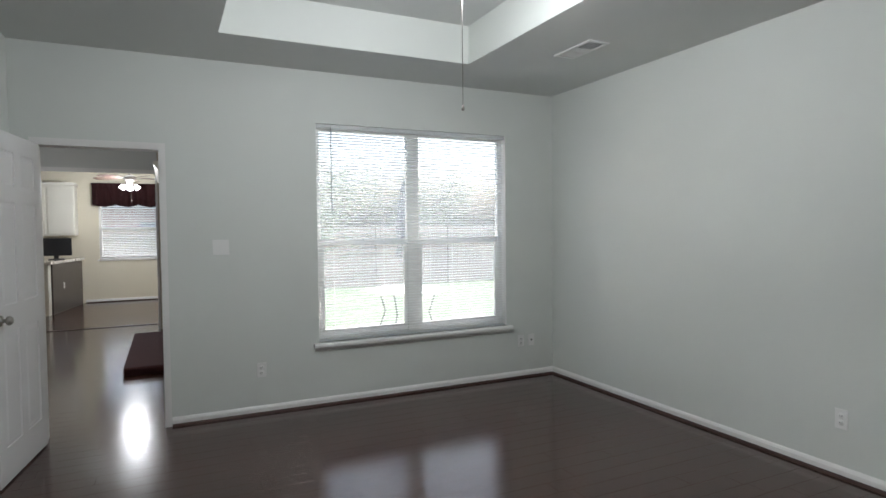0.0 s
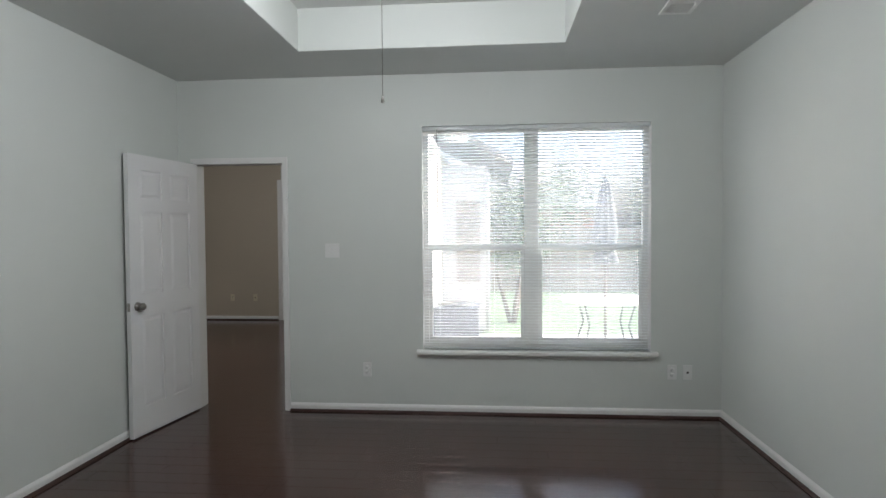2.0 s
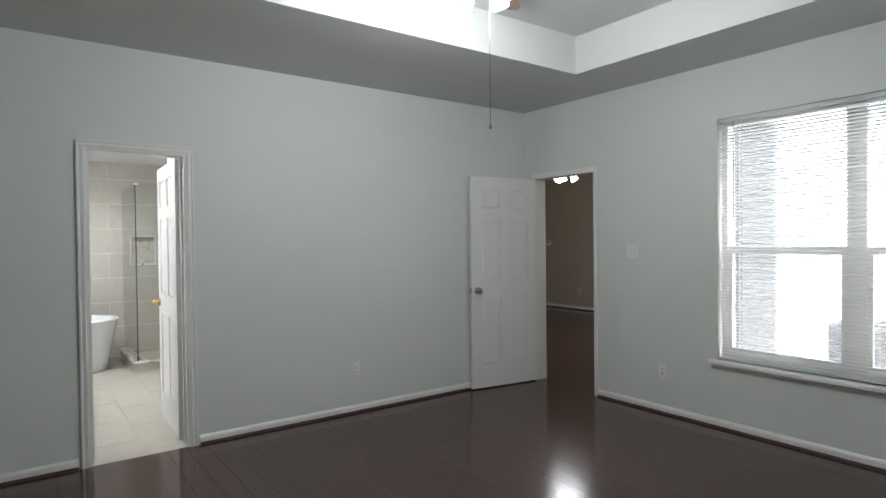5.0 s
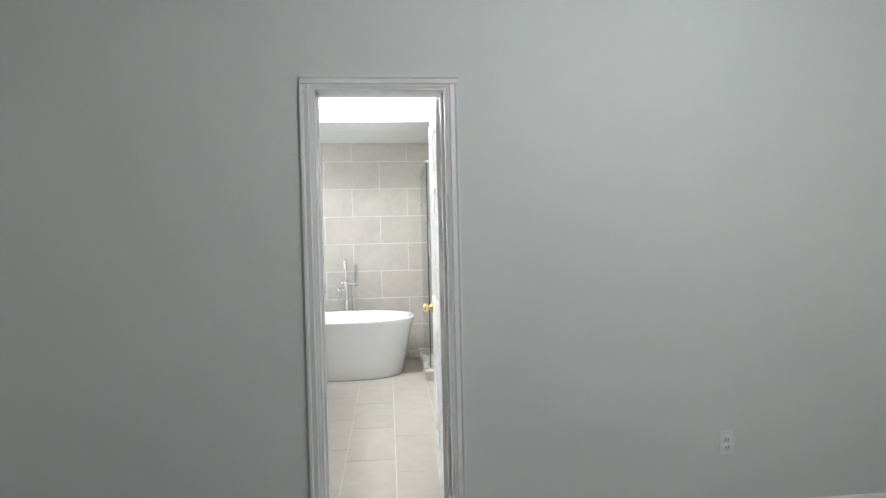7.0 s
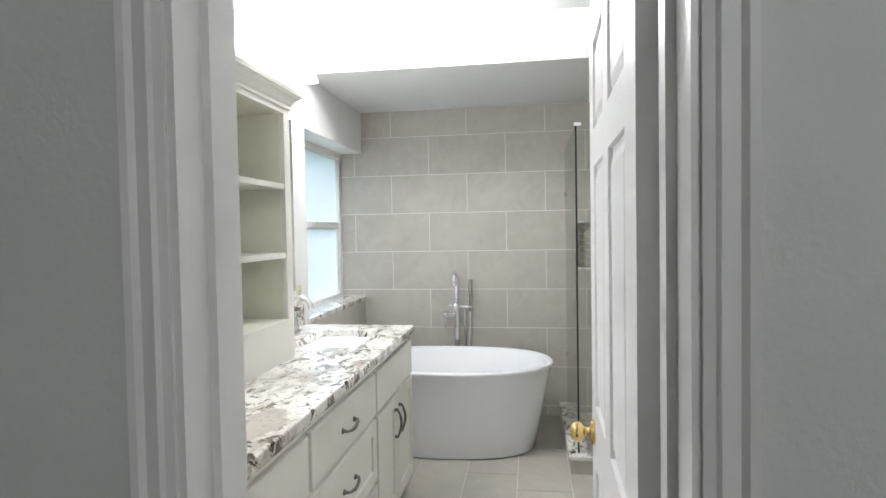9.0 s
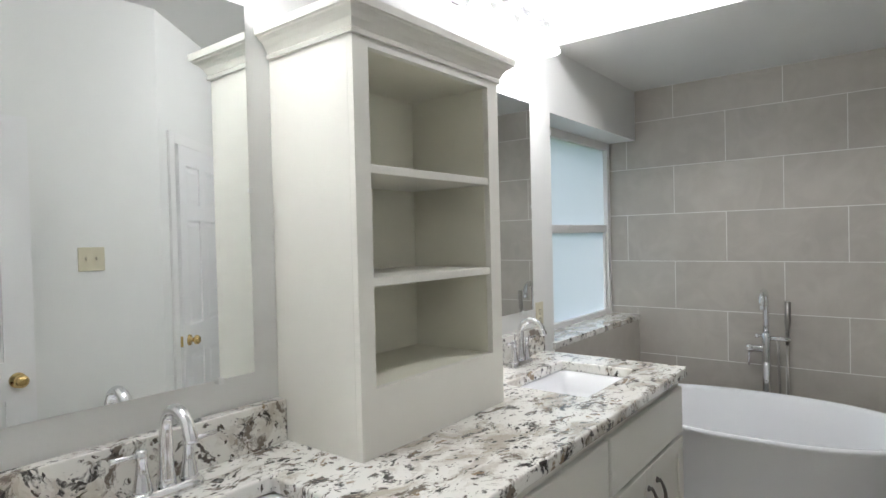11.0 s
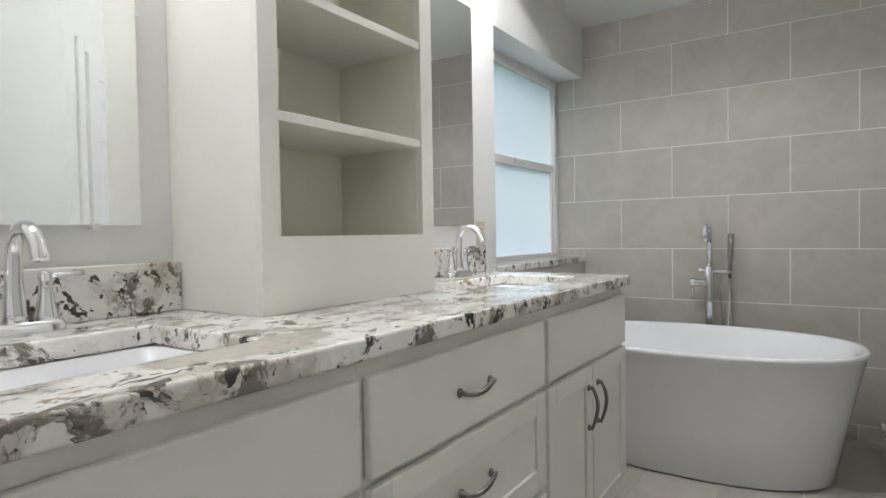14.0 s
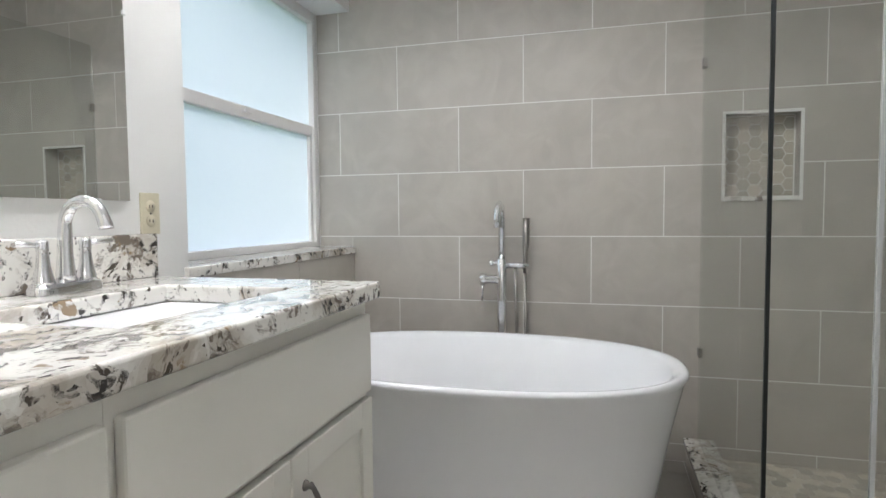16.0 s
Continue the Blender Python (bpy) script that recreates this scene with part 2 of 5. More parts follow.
def frosted():
    m = mat("frosted_window_glass", (0.86, 0.92, 0.94), 0.6, vary=0.05, scale=40, bump=0.6, bump_scale=260)
    p = m.node_tree.nodes["Principled BSDF"]
    p.inputs["Transmission Weight"].default_value = 0.0
    n, l = m.node_tree.nodes, m.node_tree.links
    tr = n.new("ShaderNodeBsdfTranslucent")
    tr.inputs[0].default_value = (0.9, 0.95, 0.965, 1)
    mx = n.new("ShaderNodeMixShader")
    mx.inputs[0].default_value = 0.8
    l.new(p.outputs[0], mx.inputs[1])
    l.new(tr.outputs[0], mx.inputs[2])
    l.new(mx.outputs[0], n["Material Output"].inputs[0])
    return m


FROST = frosted()


# ---- mesh tools ----
def box(bm, x0, x1, y0, y1, z0, z1, bevel=0.0):
    g = bmesh.new()
    bmesh.ops.create_cube(g, size=1)
    for v in g.verts:
        v.co = Vector(((x0 + x1) / 2 + v.co.x * (x1 - x0), (y0 + y1) / 2 + v.co.y * (y1 - y0), (z0 + z1) / 2 + v.co.z * (z1 - z0)))
    if bevel:
        bmesh.ops.bevel(g, geom=g.edges[:], offset=bevel, segments=2, affect='EDGES', profile=0.5)
    join(bm, g)
    return bm


def join(bm, g, m=None):
    if m is not None:
        bmesh.ops.transform(g, matrix=m, verts=g.verts)
    me = bpy.data.meshes.new("tmp")
    g.to_mesh(me)
    g.free()
    bm.from_mesh(me)
    bpy.data.meshes.remove(me)
    return bm


def cube(x0, x1, y0, y1, z0, z1, bevel=0.0):
    return box(bmesh.new(), x0, x1, y0, y1, z0, z1, bevel)


def lathe(bm, profile, centre=(0, 0, 0), steps=24, sx=1.0, sy=1.0, turn=None):
    """Spin rows of (radius, height) round z."""
    g = bmesh.new()
    rings = []
    for r, z in profile:
        rings.append([g.verts.new((r * sx * math.cos(a * math.tau / steps), r * sy * math.sin(a * math.tau / steps), z)) for a in range(steps)])
    for a, b in zip(rings, rings[1:]):
        for i in range(steps):
            g.faces.new((a[i], a[(i + 1) % steps], b[(i + 1) % steps], b[i]))
    if profile[0][0] > 1e-5:
        g.faces.new(rings[0][::-1])
    if profile[-1][0] > 1e-5:
        g.faces.new(rings[-1])
    for f in g.faces:
        f.smooth = len(f.verts) == 4
    bmesh.ops.remove_doubles(g, verts=g.verts, dist=1e-6)
    m = Matrix.Translation(centre)
    join(bm, g, m @ turn if turn else m)
    return bm


def tube(bm, pts, r, steps=12):
    """A round bar along points; r is one radius or one for each point."""
    g = bmesh.new()
    pts = [Vector(p) for p in pts]
    rs = r if isinstance(r, (list, tuple)) else [r] * len(pts)
    rings = []
    side = None
    for i, p in enumerate(pts):
        d = (pts[min(i + 1, len(pts) - 1)] - pts[max(i - 1, 0)]).normalized()
        if side is None:
            side = d.orthogonal().normalized()
        side = (side - d * side.dot(d)).normalized()
        up = d.cross(side)
        rings.append([g.verts.new(p + rs[i] * (math.cos(a * math.tau / steps) * side + math.sin(a * math.tau / steps) * up)) for a in range(steps)])
    for a, b in zip(rings, rings[1:]):
        for i in range(steps):
            g.faces.new((a[i], a[(i + 1) % steps], b[(i + 1) % steps], b[i])).smooth = True
    g.faces.new(rings[0][::-1])
    g.faces.new(rings[-1])
    join(bm, g)
    return bm


def arc(centre, r, a0, a1, plane="xz", n=12):
    out = []
    for i in range(n + 1):
        a = radians(a0 + (a1 - a0) * i / n)
        c, s = r * math.cos(a), r * math.sin(a)
        x, y, z = centre
        out.append((x + c, y, z + s) if plane == "xz" else (x, y + c, z + s) if plane == "yz" else (x + c, y + s, z))
    return out


def prism(bm, outline, lo, hi, axis="x"):
    """Push an outline of two coordinates along an axis."""
    g = bmesh.new()
    put = {"x": lambda a, b, t: (t, a, b), "y": lambda a, b, t: (a, t, b), "z": lambda a, b, t: (a, b, t)}[axis]
    ra, rb = [g.verts.new(put(a, b, lo)) for a, b in outline], [g.verts.new(put(a, b, hi)) for a, b in outline]
    k = len(outline)
    g.faces.new(ra), g.faces.new(rb[::-1])
    for i in range(k):
        g.faces.new((ra[i], rb[i], rb[(i + 1) % k], ra[(i + 1) % k]))
    bmesh.ops.recalc_face_normals(g, faces=g.faces)
    join(bm, g)
    return bm


def part(name, bm, material, parent=None, label="", m=None):
    me = bpy.data.meshes.new(name)
    bmesh.ops.recalc_face_normals(bm, faces=bm.faces)
    bm.to_mesh(me)
    bm.free()
    me.materials.append(material)
    o = new(name, me)
    if parent is not None:
        o.parent = parent
    if m is not None:
        o.matrix_basis = m
    if label:
        tagged(o, label)
    return o


def share(name, mesh, parent, x, y, z, rz=0):
    o = new(name, mesh)
    o.parent = parent
    o.matrix_basis = pose(x, y, z, 0, 0, rz)
    return o


def thing(name, label, category, group="", m=None):
    o = new(name)
    if m is not None:
        o.matrix_basis = m
    return tagged(o, label, category, group)


def structure(name, bm, material, label=""):
    return tagged(part(name, bm, material), label, kind="structure")


# ---- plan ----
EAST, SOUTH, HIGH = 4.377, -5.6, 2.735          # bedroom
NOOK = 5.3                                      # the bedroom widens past the end of its east wall
DX0, DX1, DTOP = 0.13, 0.905, 2.062              # doorway to the living room
WX0, WX1, WZ0, WZ1 = 2.04, 3.84, 0.52, 2.318  # bedroom window
BY0, BY1, BTOP = -3.895, -3.283, 2.06            # doorway to the bathroom
BW, BS, BN = -3.985, -4.82, -3.1                # bathroom west, south and north walls
T = 0.13                                        # wall thickness
TB = 0.14                                       # bedroom face to bathroom face
TX0, TX1, TY0, TY1, TZ = 1.26, 3.1, -4.6, -0.665, 3.03   # tray in the ceiling

# bedroom walls
b = bmesh.new()
for a in ((-T, DX0, 0, HIGH + 0.3), (DX1, WX0, 0, HIGH + 0.3), (WX1, NOOK + T, 0, HIGH + 0.3), (DX0, DX1, DTOP, HIGH + 0.3), (WX0, WX1, 0, WZ0), (WX0, WX1, WZ1, HIGH + 0.3)):
    box(b, a[0], a[1], 0, T, a[2], a[3])
structure("wall_north", b, PAINT, "pale grey-green painted wall with window and doorway")
b = bmesh.new()
for y0, y1, z0, z1 in ((SOUTH, BY0, 0, HIGH), (BY1, 0, 0, HIGH), (BY0, BY1, BTOP, HIGH)):
    box(b, -T / 2, 0, y0, y1, z0, z1)
structure("wall_west", b, PAINT, "pale grey-green painted wall with bathroom doorway")
b = bmesh.new()
for y0, y1, z0, z1 in ((SOUTH - 0.5, BY0, 0, HIGH + 0.3), (BY1, 0, 0, HIGH + 0.3), (BY0, BY1, BTOP, HIGH + 0.3)):
    box(b, -TB, -T / 2 - 0.001, y0, y1, z0, z1)
structure("wall_bath_east", b, BATHW, "white painted bathroom side of the wall")
structure("wall_east", cube(EAST, EAST + T, -3.45, 0, 0, HIGH), PAINT, "pale grey-green painted plain wall")
structure("wall_nook", cube(EAST + T, NOOK, -3.45, -3.45 + T, 0, HIGH), PAINT)
structure("wall_nook_east", cube(NOOK, NOOK + T, SOUTH, -3.45, 0, HIGH), PAINT)
structure("wall_south", cube(-T, NOOK + T, SOUTH - T, SOUTH, 0, HIGH), PAINT)

# bedroom ceiling with a raised tray
b = bmesh.new()
H2 = HIGH + 0.2
for a in ((-T / 2, TX0, SOUTH, 0), (TX1, NOOK, SOUTH, 0), (TX0, TX1, TY1, 0), (TX0, TX1, SOUTH, TY0)):
    box(b, a[0], a[1], a[2], a[3], HIGH, H2)
structure("ceiling", b, CEIL, "grey-white textured ceiling border round a tray")
b = bmesh.new()
for a in ((TX0 - 0.02, TX0, TY0 - .02, TY1 + .02), (TX1, TX1 + 0.02, TY0 - .02, TY1 + .02), (TX0, TX1, TY1, TY1 + 0.02), (TX0, TX1, TY0 - 0.02, TY0)):
    box(b, a[0], a[1], a[2], a[3], H2, TZ)
for a in ((TX0 - 0.004, TX0 + 0.003, TY0, TY1), (TX1 - 0.003, TX1 + 0.004, TY0, TY1), (TX0, TX1, TY1 - 0.003, TY1 + .004), (TX0, TX1, TY0 - .004, TY0 + 0.003)):
    box(b, a[0], a[1], a[2], a[3], HIGH + 0.002, H2)
structure("ceiling_tray_side", b, PAINT, "white upright sides of the ceiling tray")
structure("ceiling_tray", cube(TX0 - .1, TX1 + .1, TY0 - .1, TY1 + .1, TZ, TZ + 0.1), CEIL, "grey-white textured raised tray ceiling")

# bedroom and living floors
floor = structure("floor", box(cube(-T / 2, 5.4, SOUTH - .1, T, -0.15, -0.006), -5.1, 1.75, T, 9.3, -0.15, -0.006), FLOORBASE, "dark brown glossy laminate plank floor")
structure("bath_floor_base", cube(BW - .1, -T / 2, BS - .3, -1.2, -0.02, -0.003), GROUT, "light grout of the tiled bathroom floor")

# baseboards with a dark shoe moulding
BB = [(0, 0), (0.012, 0), (0.012, 0.046), (0.007, 0.058), (0.003, 0.064), (0, 0.068)]


def skirting(x0, y0, x1, y1, inward):
    d = Vector((x1 - x0, y1 - y0, 0))
    turn = math.degrees(math.atan2(d.y, d.x))
    for nm, outline, material in (("baseboard", BB, TRIM), ("shoe_trim", [(0.0125, 0), (0.028, 0), (0.026, 0.010), (0.02, 0.016), (0.0125, 0.019)], SHOE)):
        b = bmesh.new()
        prism(b, [(a * inward, c) for a, c in outline], 0, d.length, "x")
        o = structure(nm, b, material)
        o.matrix_basis = pose(x0, y0, 0.0005, 0, 0, turn)


skirting(DX1 + 0.03, 0, EAST, 0, -1)
skirting(EAST, 0, EAST, -3.45, -1)
skirting(0, -0.002, 0, BY1 + 0.06, 1)
skirting(0, BY0 - 0.06, 0, SOUTH, 1)
skirting(-5, 4.85, -1.0, 4.85, -1)
skirting(0, SOUTH, NOOK, SOUTH, 1)


# ---- doors ----
def door_leaf(name, label, w, h=2.03, knob=BRASS, m=None):
    """A six-panel leaf: hinge edge at x = 0, thickness round y = 0."""
    d = thing(name, label, "door", m=m)
    t = 0.0175
    b = bmesh.new()
    st = 0.105 * w / 0.76
    mid = w / 2
    rails = [(0, 0.2), (0.86, 1.02), (1.62, 1.71), (h - 0.11, h)]
    for z0, z1 in rails:
        box(b, st, w - st, -t, t, z0, z1)
    for x0, x1 in ((0, st), (w - st, w)):
        box(b, x0, x1, -t, t, 0, h)
    for (_, z0), (z1, _) in zip(rails, rails[1:]):
        box(b, mid - st * 0.45, mid + st * 0.45, -t, t, z0, z1)
    part("leaf", b, DOORW, d)
    for (_, z0), (z1, _) in zip(rails, rails[1:]):
        for x0, x1 in ((st, mid - st * 0.45), (mid + st * 0.45, w - st)):
            g = bmesh.new()
            box(g, x0, x1, -t + 0.009, t - 0.009, z0, z1)
            for s in (1, -1):
                i, o = 0.035, 0.012
                lo, hi = s * (t - 0.009), s * (t - 0.002)
                q = bmesh.new()
                v = [q.verts.new(c) for c in ((x0 + o, lo, z0 + o), (x1 - o, lo, z0 + o), (x1 - o, lo, z1 - o), (x0 + o, lo, z1 - o),
                                              (x0 + i, hi, z0 + i), (x1 - i, hi, z0 + i), (x1 - i, hi, z1 - i), (x0 + i, hi, z1 - i))]
                q.faces.new(v[4:])
                for k in range(4):
                    q.faces.new((v[k], v[(k + 1) % 4], v[4 + (k + 1) % 4], v[4 + k]))
                join(g, q)
            part("panel", g, DOORW, d)
    k = bmesh.new()
    for s in (1, -1):
        lathe(k, [(0.0, 0.062), (0.018, 0.06), (0.027, 0.048), (0.026, 0.036), (0.012, 0.026), (0.012, 0.012), (0.030, 0.008), (0.032, 0.0)], (w - 0.065, s * t, 0.94), 20, turn=pose(0, 0, 0, -90 * s))
    part("knob", k, knob, d)
    part("latch", cube(w - 0.001, w + 0.001, -0.011, 0.011, 0.91, 0.97), knob, d)
    for z in (0.2, 1.0, 1.78):
        part("hinge", lathe(bmesh.new(), [(0.006, 0), (0.006, 0.09)], (-0.004, -t - 0.004, z), 10), knob, d)
    return d


# bedroom door, open into the room; its jamb
door_leaf("bedroom_door", "white six-panel door standing open into the bedroom", 0.765, 2.03, NICKEL, pose(0.148, -0.012, 0.012, 0, 0, -97.8))
b = bmesh.new()
box(b, DX0, DX0 + 0.018, -0.008, T + .01, 0, DTOP)
box(b, DX1 - 0.018, DX1, -0.008, T + .01, 0, DTOP)
box(b, DX0 + .018, DX1 - .018, -0.008, T + .01, DTOP - 0.018, DTOP)
box(b, DX1, DX1 + 0.028, -0.012, -0.0005, 0, DTOP + .03)
box(b, DX0 - .02, DX1, -0.012, -0.0005, DTOP, DTOP + 0.03)
structure("door_frame_1", b, TRIM, "narrow white painted door frame")

# bathroom door and its casing
door_leaf("bathroom_door", "white six-panel door with brass knob standing open into the bathroom", 0.79, 2.03, BRASS, pose(-TB - 0.022, BY1 - 0.026, 0.012, 0, 0, 178.4))
b = bmesh.new()
box(b, -TB - .004, 0.004, BY0 - .001, BY0 + 0.018, 0, BTOP)
box(b, -TB - .004, 0.004, BY1 - 0.018, BY1 + .001, 0, BTOP)
box(b, -TB - .004, 0.004, BY0 + .018, BY1 - .018, BTOP - 0.018, BTOP)
box(b, -T + 0.045, -T + 0.075, BY0 + .018, BY0 + 0.03, 0, BTOP - .018)
box(b, -T + 0.045, -T + 0.075, BY1 - 0.03, BY1 - 0.018, 0, BTOP - .018)
structure("door_frame_2", b, TRIM, "white painted door jamb with stop")
CW = 0.052
CAS = [(0, 0), (0, 0.009), (0.012, 0.011), (0.016, 0.017), (0.028, 0.014), (0.036, 0.012), (0.042, 0.019), (CW, 0.020), (CW, 0)]
for side, x0, sx in (("bedroom", 0.0005, 1), ("bath", -TB - 0.0005, -1)):
    b = bmesh.new()
    prism(b, [(x0 + sx * d, BY0 + 0.008 - a) for a, d in CAS], 0, BTOP, "z")
    prism(b, [(x0 + sx * d, BY1 - 0.008 + a) for a, d in CAS], 0, BTOP, "z")
    g = bmesh.new()
    prism(g, [(x0 + sx * d, BTOP - 0.008 + a) for a, d in CAS], BY0 - CW + 0.008, BY1 + CW - 0.008, "y")
    join(b, g)
    structure("trim_door_" + side, b, TRIM, "white moulded door casing")
structure("trim_threshold", cube(-TB - .02, 0.0, BY0 + .018, BY1 - .018, -0.004, 0.002), FTILE)

# ---- bedroom window ----
win = tagged(new("window_1"), "white double single-hung window with glass panes", kind="structure")
b = bmesh.new()
y0, y1 = 0.075, 0.125
MX0, MX1 = 2.862, 2.975
for a in ((WX0, WX0 + 0.045, WZ0, WZ1), (WX1 - 0.045, WX1, WZ0, WZ1), (MX0, MX1, WZ0, WZ1), (WX0 + .045, MX0, WZ1 - 0.05, WZ1), (MX1, WX1 - .045, WZ1 - 0.05, WZ1),
          (WX0 + .045, MX0, WZ0, WZ0 + 0.055), (MX1, WX1 - .045, WZ0, WZ0 + 0.055)):
    box(b, a[0], a[1], y0, y1, a[2], a[3], 0.003)
part("window_frame", b, TRIM, win)
for x0, x1 in ((WX0 + 0.045, MX0), (MX1, WX1 - 0.045)):
    b = bmesh.new()
    box(b, x0, x1, 0.085, 0.12, 1.315, 1.365, 0.003)
    box(b, x0, x0 + 0.03, 0.08, 0.1, WZ0 + .055, 1.315)
    box(b, x1 - 0.03, x1, 0.08, 0.1, WZ0 + .055, 1.315)
    box(b, x0 + .03, x1 - .03, 0.08, 0.1, WZ0 + .055, WZ0 + .09)
    part("sash", b, TRIM, win)
    for z0, z1 in ((WZ0 + .055, 1.33), (1.35, WZ1 - .05)):
        p = part("pane", cube(x0, x1, 0.101, 0.105, z0, z1), GLASS, win)
        p.visible_shadow = False
    part("sash_lock", cube((x0 + x1) / 2 - 0.02, (x0 + x1) / 2 + 0.02, 0.07, 0.085, 1.355, 1.375, 0.003), TRIM, win)
b = bmesh.new()
prism(b, [(-0.055, -0.01), (-0.055, 0.010), (-0.048, 0.02), (0.075, 0.02), (0.075, -0.01)], WX0 - 0.045, WX1 + 0.045, "x")
o = part("window_sill", b, TRIM, win)
o.location.z = WZ0 - 0.02
b = bmesh.new()
prism(b, [(0, 0.010), (-0.012, 0.013), (-0.014, 0.032), (-0.02, 0.045), (0, 0.045)], WX0 - 0.03, WX1 + 0.03, "x")
o = part("window_apron", b, TRIM, win)
o.matrix_basis = pose(0, -0.0005, WZ0 - 0.0755)
b = bmesh.new()
for a in ((WX0 - 0.001, WX0 + .002, WZ0, WZ1), (WX1 - .002, WX1 + 0.001, WZ0, WZ1)):
    box(b, a[0], a[1], 0.001, 0.075, a[2], a[3])
part("window_reveal", b, TRIM, win)

# mini blind, slats open
blind = thing("window_blind", "white horizontal mini blind lowered with its slats open", "blind")
part("headrail", cube(WX0 + 0.006, WX1 - 0.006, 0.012, 0.045, WZ1 - 0.032, WZ1 - .001, 0.003), BLIND, blind)
# dark sliver that draws the line of shade above the headrail
part("headrail_painted_shade", cube(WX0 + 0.004, WX1 - .004, 0.010, 0.03, WZ1 - .0008, WZ1 - .0002), SLOT, blind)
b = bmesh.new()
prism(b, [(-0.0125, -0.0008), (-0.006, 0.001), (0, 0.0016), (0.006, 0.001), (0.0125, -0.0008), (0.006, 0.0002), (0, 0.0008), (-0.006, 0.0002)], WX0 + 0.01, WX1 - 0.01, "x")
slat = part("slat", b, BLIND, blind)
slat.matrix_basis = pose(0, 0.03, WZ0 + 0.03, -14)
n_slats = int((WZ1 - WZ0 - 0.09) / 0.0235)
for i in range(n_slats):
    o = new("slat", slat.data)
    o.parent = blind
    o.matrix_basis = pose(0, 0.03, WZ0 + 0.05 + i * 0.0235, -13 + random.uniform(-0.6, 0.6))
part("bottom_rail", cube(WX0 + 0.01, WX1 - 0.01, 0.018, 0.042, WZ0 + .004, WZ0 + 0.018, 0.003), BLIND, blind)
for x in (2.18, 2.62, 3.06, 3.28, 3.70):
    part("ladder_cord", tube(bmesh.new(), [(x, 0.017, WZ0 + .01), (x, 0.017, WZ1 - .03)], 0.0012, 5), BLIND, blind)
part("wand", tube(bmesh.new(), [(WX0 + 0.125, 0.004, WZ1 - 0.03), (WX0 + 0.127, 0.0, WZ1 - 0.74)], 0.004, 8), mat("clear_wand_plastic", (0.25, 0.26, 0.26), 0.2), blind)


# ---- plates and vents ----
def plate(name, label, category, w, h, m, material=PLASTIC, kind="outlet", gangs=1):
    """A wall plate facing -y at y = 0."""
    p = thing(name, label, category, m=m)
    part("cover", cube(-w / 2, w / 2, -0.006, -0.0005, -h / 2, h / 2, 0.002), material, p)
    for gi in range(gangs):
        x = (gi - (gangs - 1) / 2) * 0.046
        if kind == "outlet":
            for z in (-0.02, 0.02):
                part("socket", lathe(bmesh.new(), [(0.017, 0), (0.0165, 0.002), (0, 0.002)], (x, -0.006, z), 16, turn=pose(0, 0, 0, 90)), material, p)
                b = bmesh.new()
                for dx, hh in ((-0.006, 0.004), (0.006, 0.005)):
                    box(b, x + dx - 0.0012, x + dx + 0.0012, -0.0087, -0.0078, z - hh, z + hh)
                part("slots", b, SLOT, p)
        elif kind == "switch":
            part("toggle", cube(x - 0.005, x + 0.005, -0.016, -0.004, -0.004, 0.012, 0.002), material, p)
        else:
            part("jack", cube(x - 0.008, x + 0.008, -0.009, -0.006, -0.008, 0.008, 0.001), SLOT, p)
        part("screw", lathe(bmesh.new(), [(0.003, 0), (0.003, 0.0008), (0, 0.001)], (x, -0.006, 0), 8, turn=pose(0, 0, 0, 90)), SLOT if material == IVORY else material, p)
    return p


plate("light_switch", "white double light switch plate on the wall", "switch", 0.118, 0.115, pose(1.30, 0, 1.325), kind="switch", gangs=2)
plate("wall_outlet", "white double power outlet low on the wall", "outlet", 0.07, 0.115, pose(1.58, 0, 0.35))
plate("wall_outlet", "white double power outlet below the window end", "outlet", 0.07, 0.115, pose(4.0, 0, 0.36))
plate("cable_jack", "white cable jack plate low on the wall", "jack plate", 0.07, 0.115, pose(4.118, 0, 0.36), kind="jack")
plate("wall_outlet", "white double power outlet on the plain wall", "outlet", 0.07, 0.115, pose(EAST, -2.742, 0.34, 0, 0, -90))
plate("wall_outlet", "white double power outlet between the two doors", "outlet", 0.07, 0.115, pose(0, -1.98, 0.365, 0, 0, 90))

vent = thing("ceiling_vent", "white two-way metal ceiling air register", "vent", m=pose(3.665, -1.33, HIGH))
b = bmesh.new()
for a in ((-0.09, 0.09, -0.2, -0.175), (-0.09, 0.09, 0.175, 0.2), (-0.09, -0.065, -0.175, 0.175), (0.065, 0.09, -0.175, 0.175), (-0.065, 0.065, -0.04, 0.04)):
    box(b, *a, -0.009, -0.0005)
part("frame", b, PLASTIC, vent)
# near-black sheet in place of the shaded duct opening
part("backing", cube(-0.065, 0.065, -0.175, 0.175, -0.002, -0.0005), SLOT, vent)
for y in [-0.165 + 0.0125 * i for i in range(10)] + [0.05 + 0.0125 * i for i in range(10)]:
    part("slat", cube(-0.065, 0.065, -0.0028, 0.0028, -0.0006, 0.0006), PLASTIC, vent, m=pose(0, y, -0.006, 40 if y < 0 else -40))


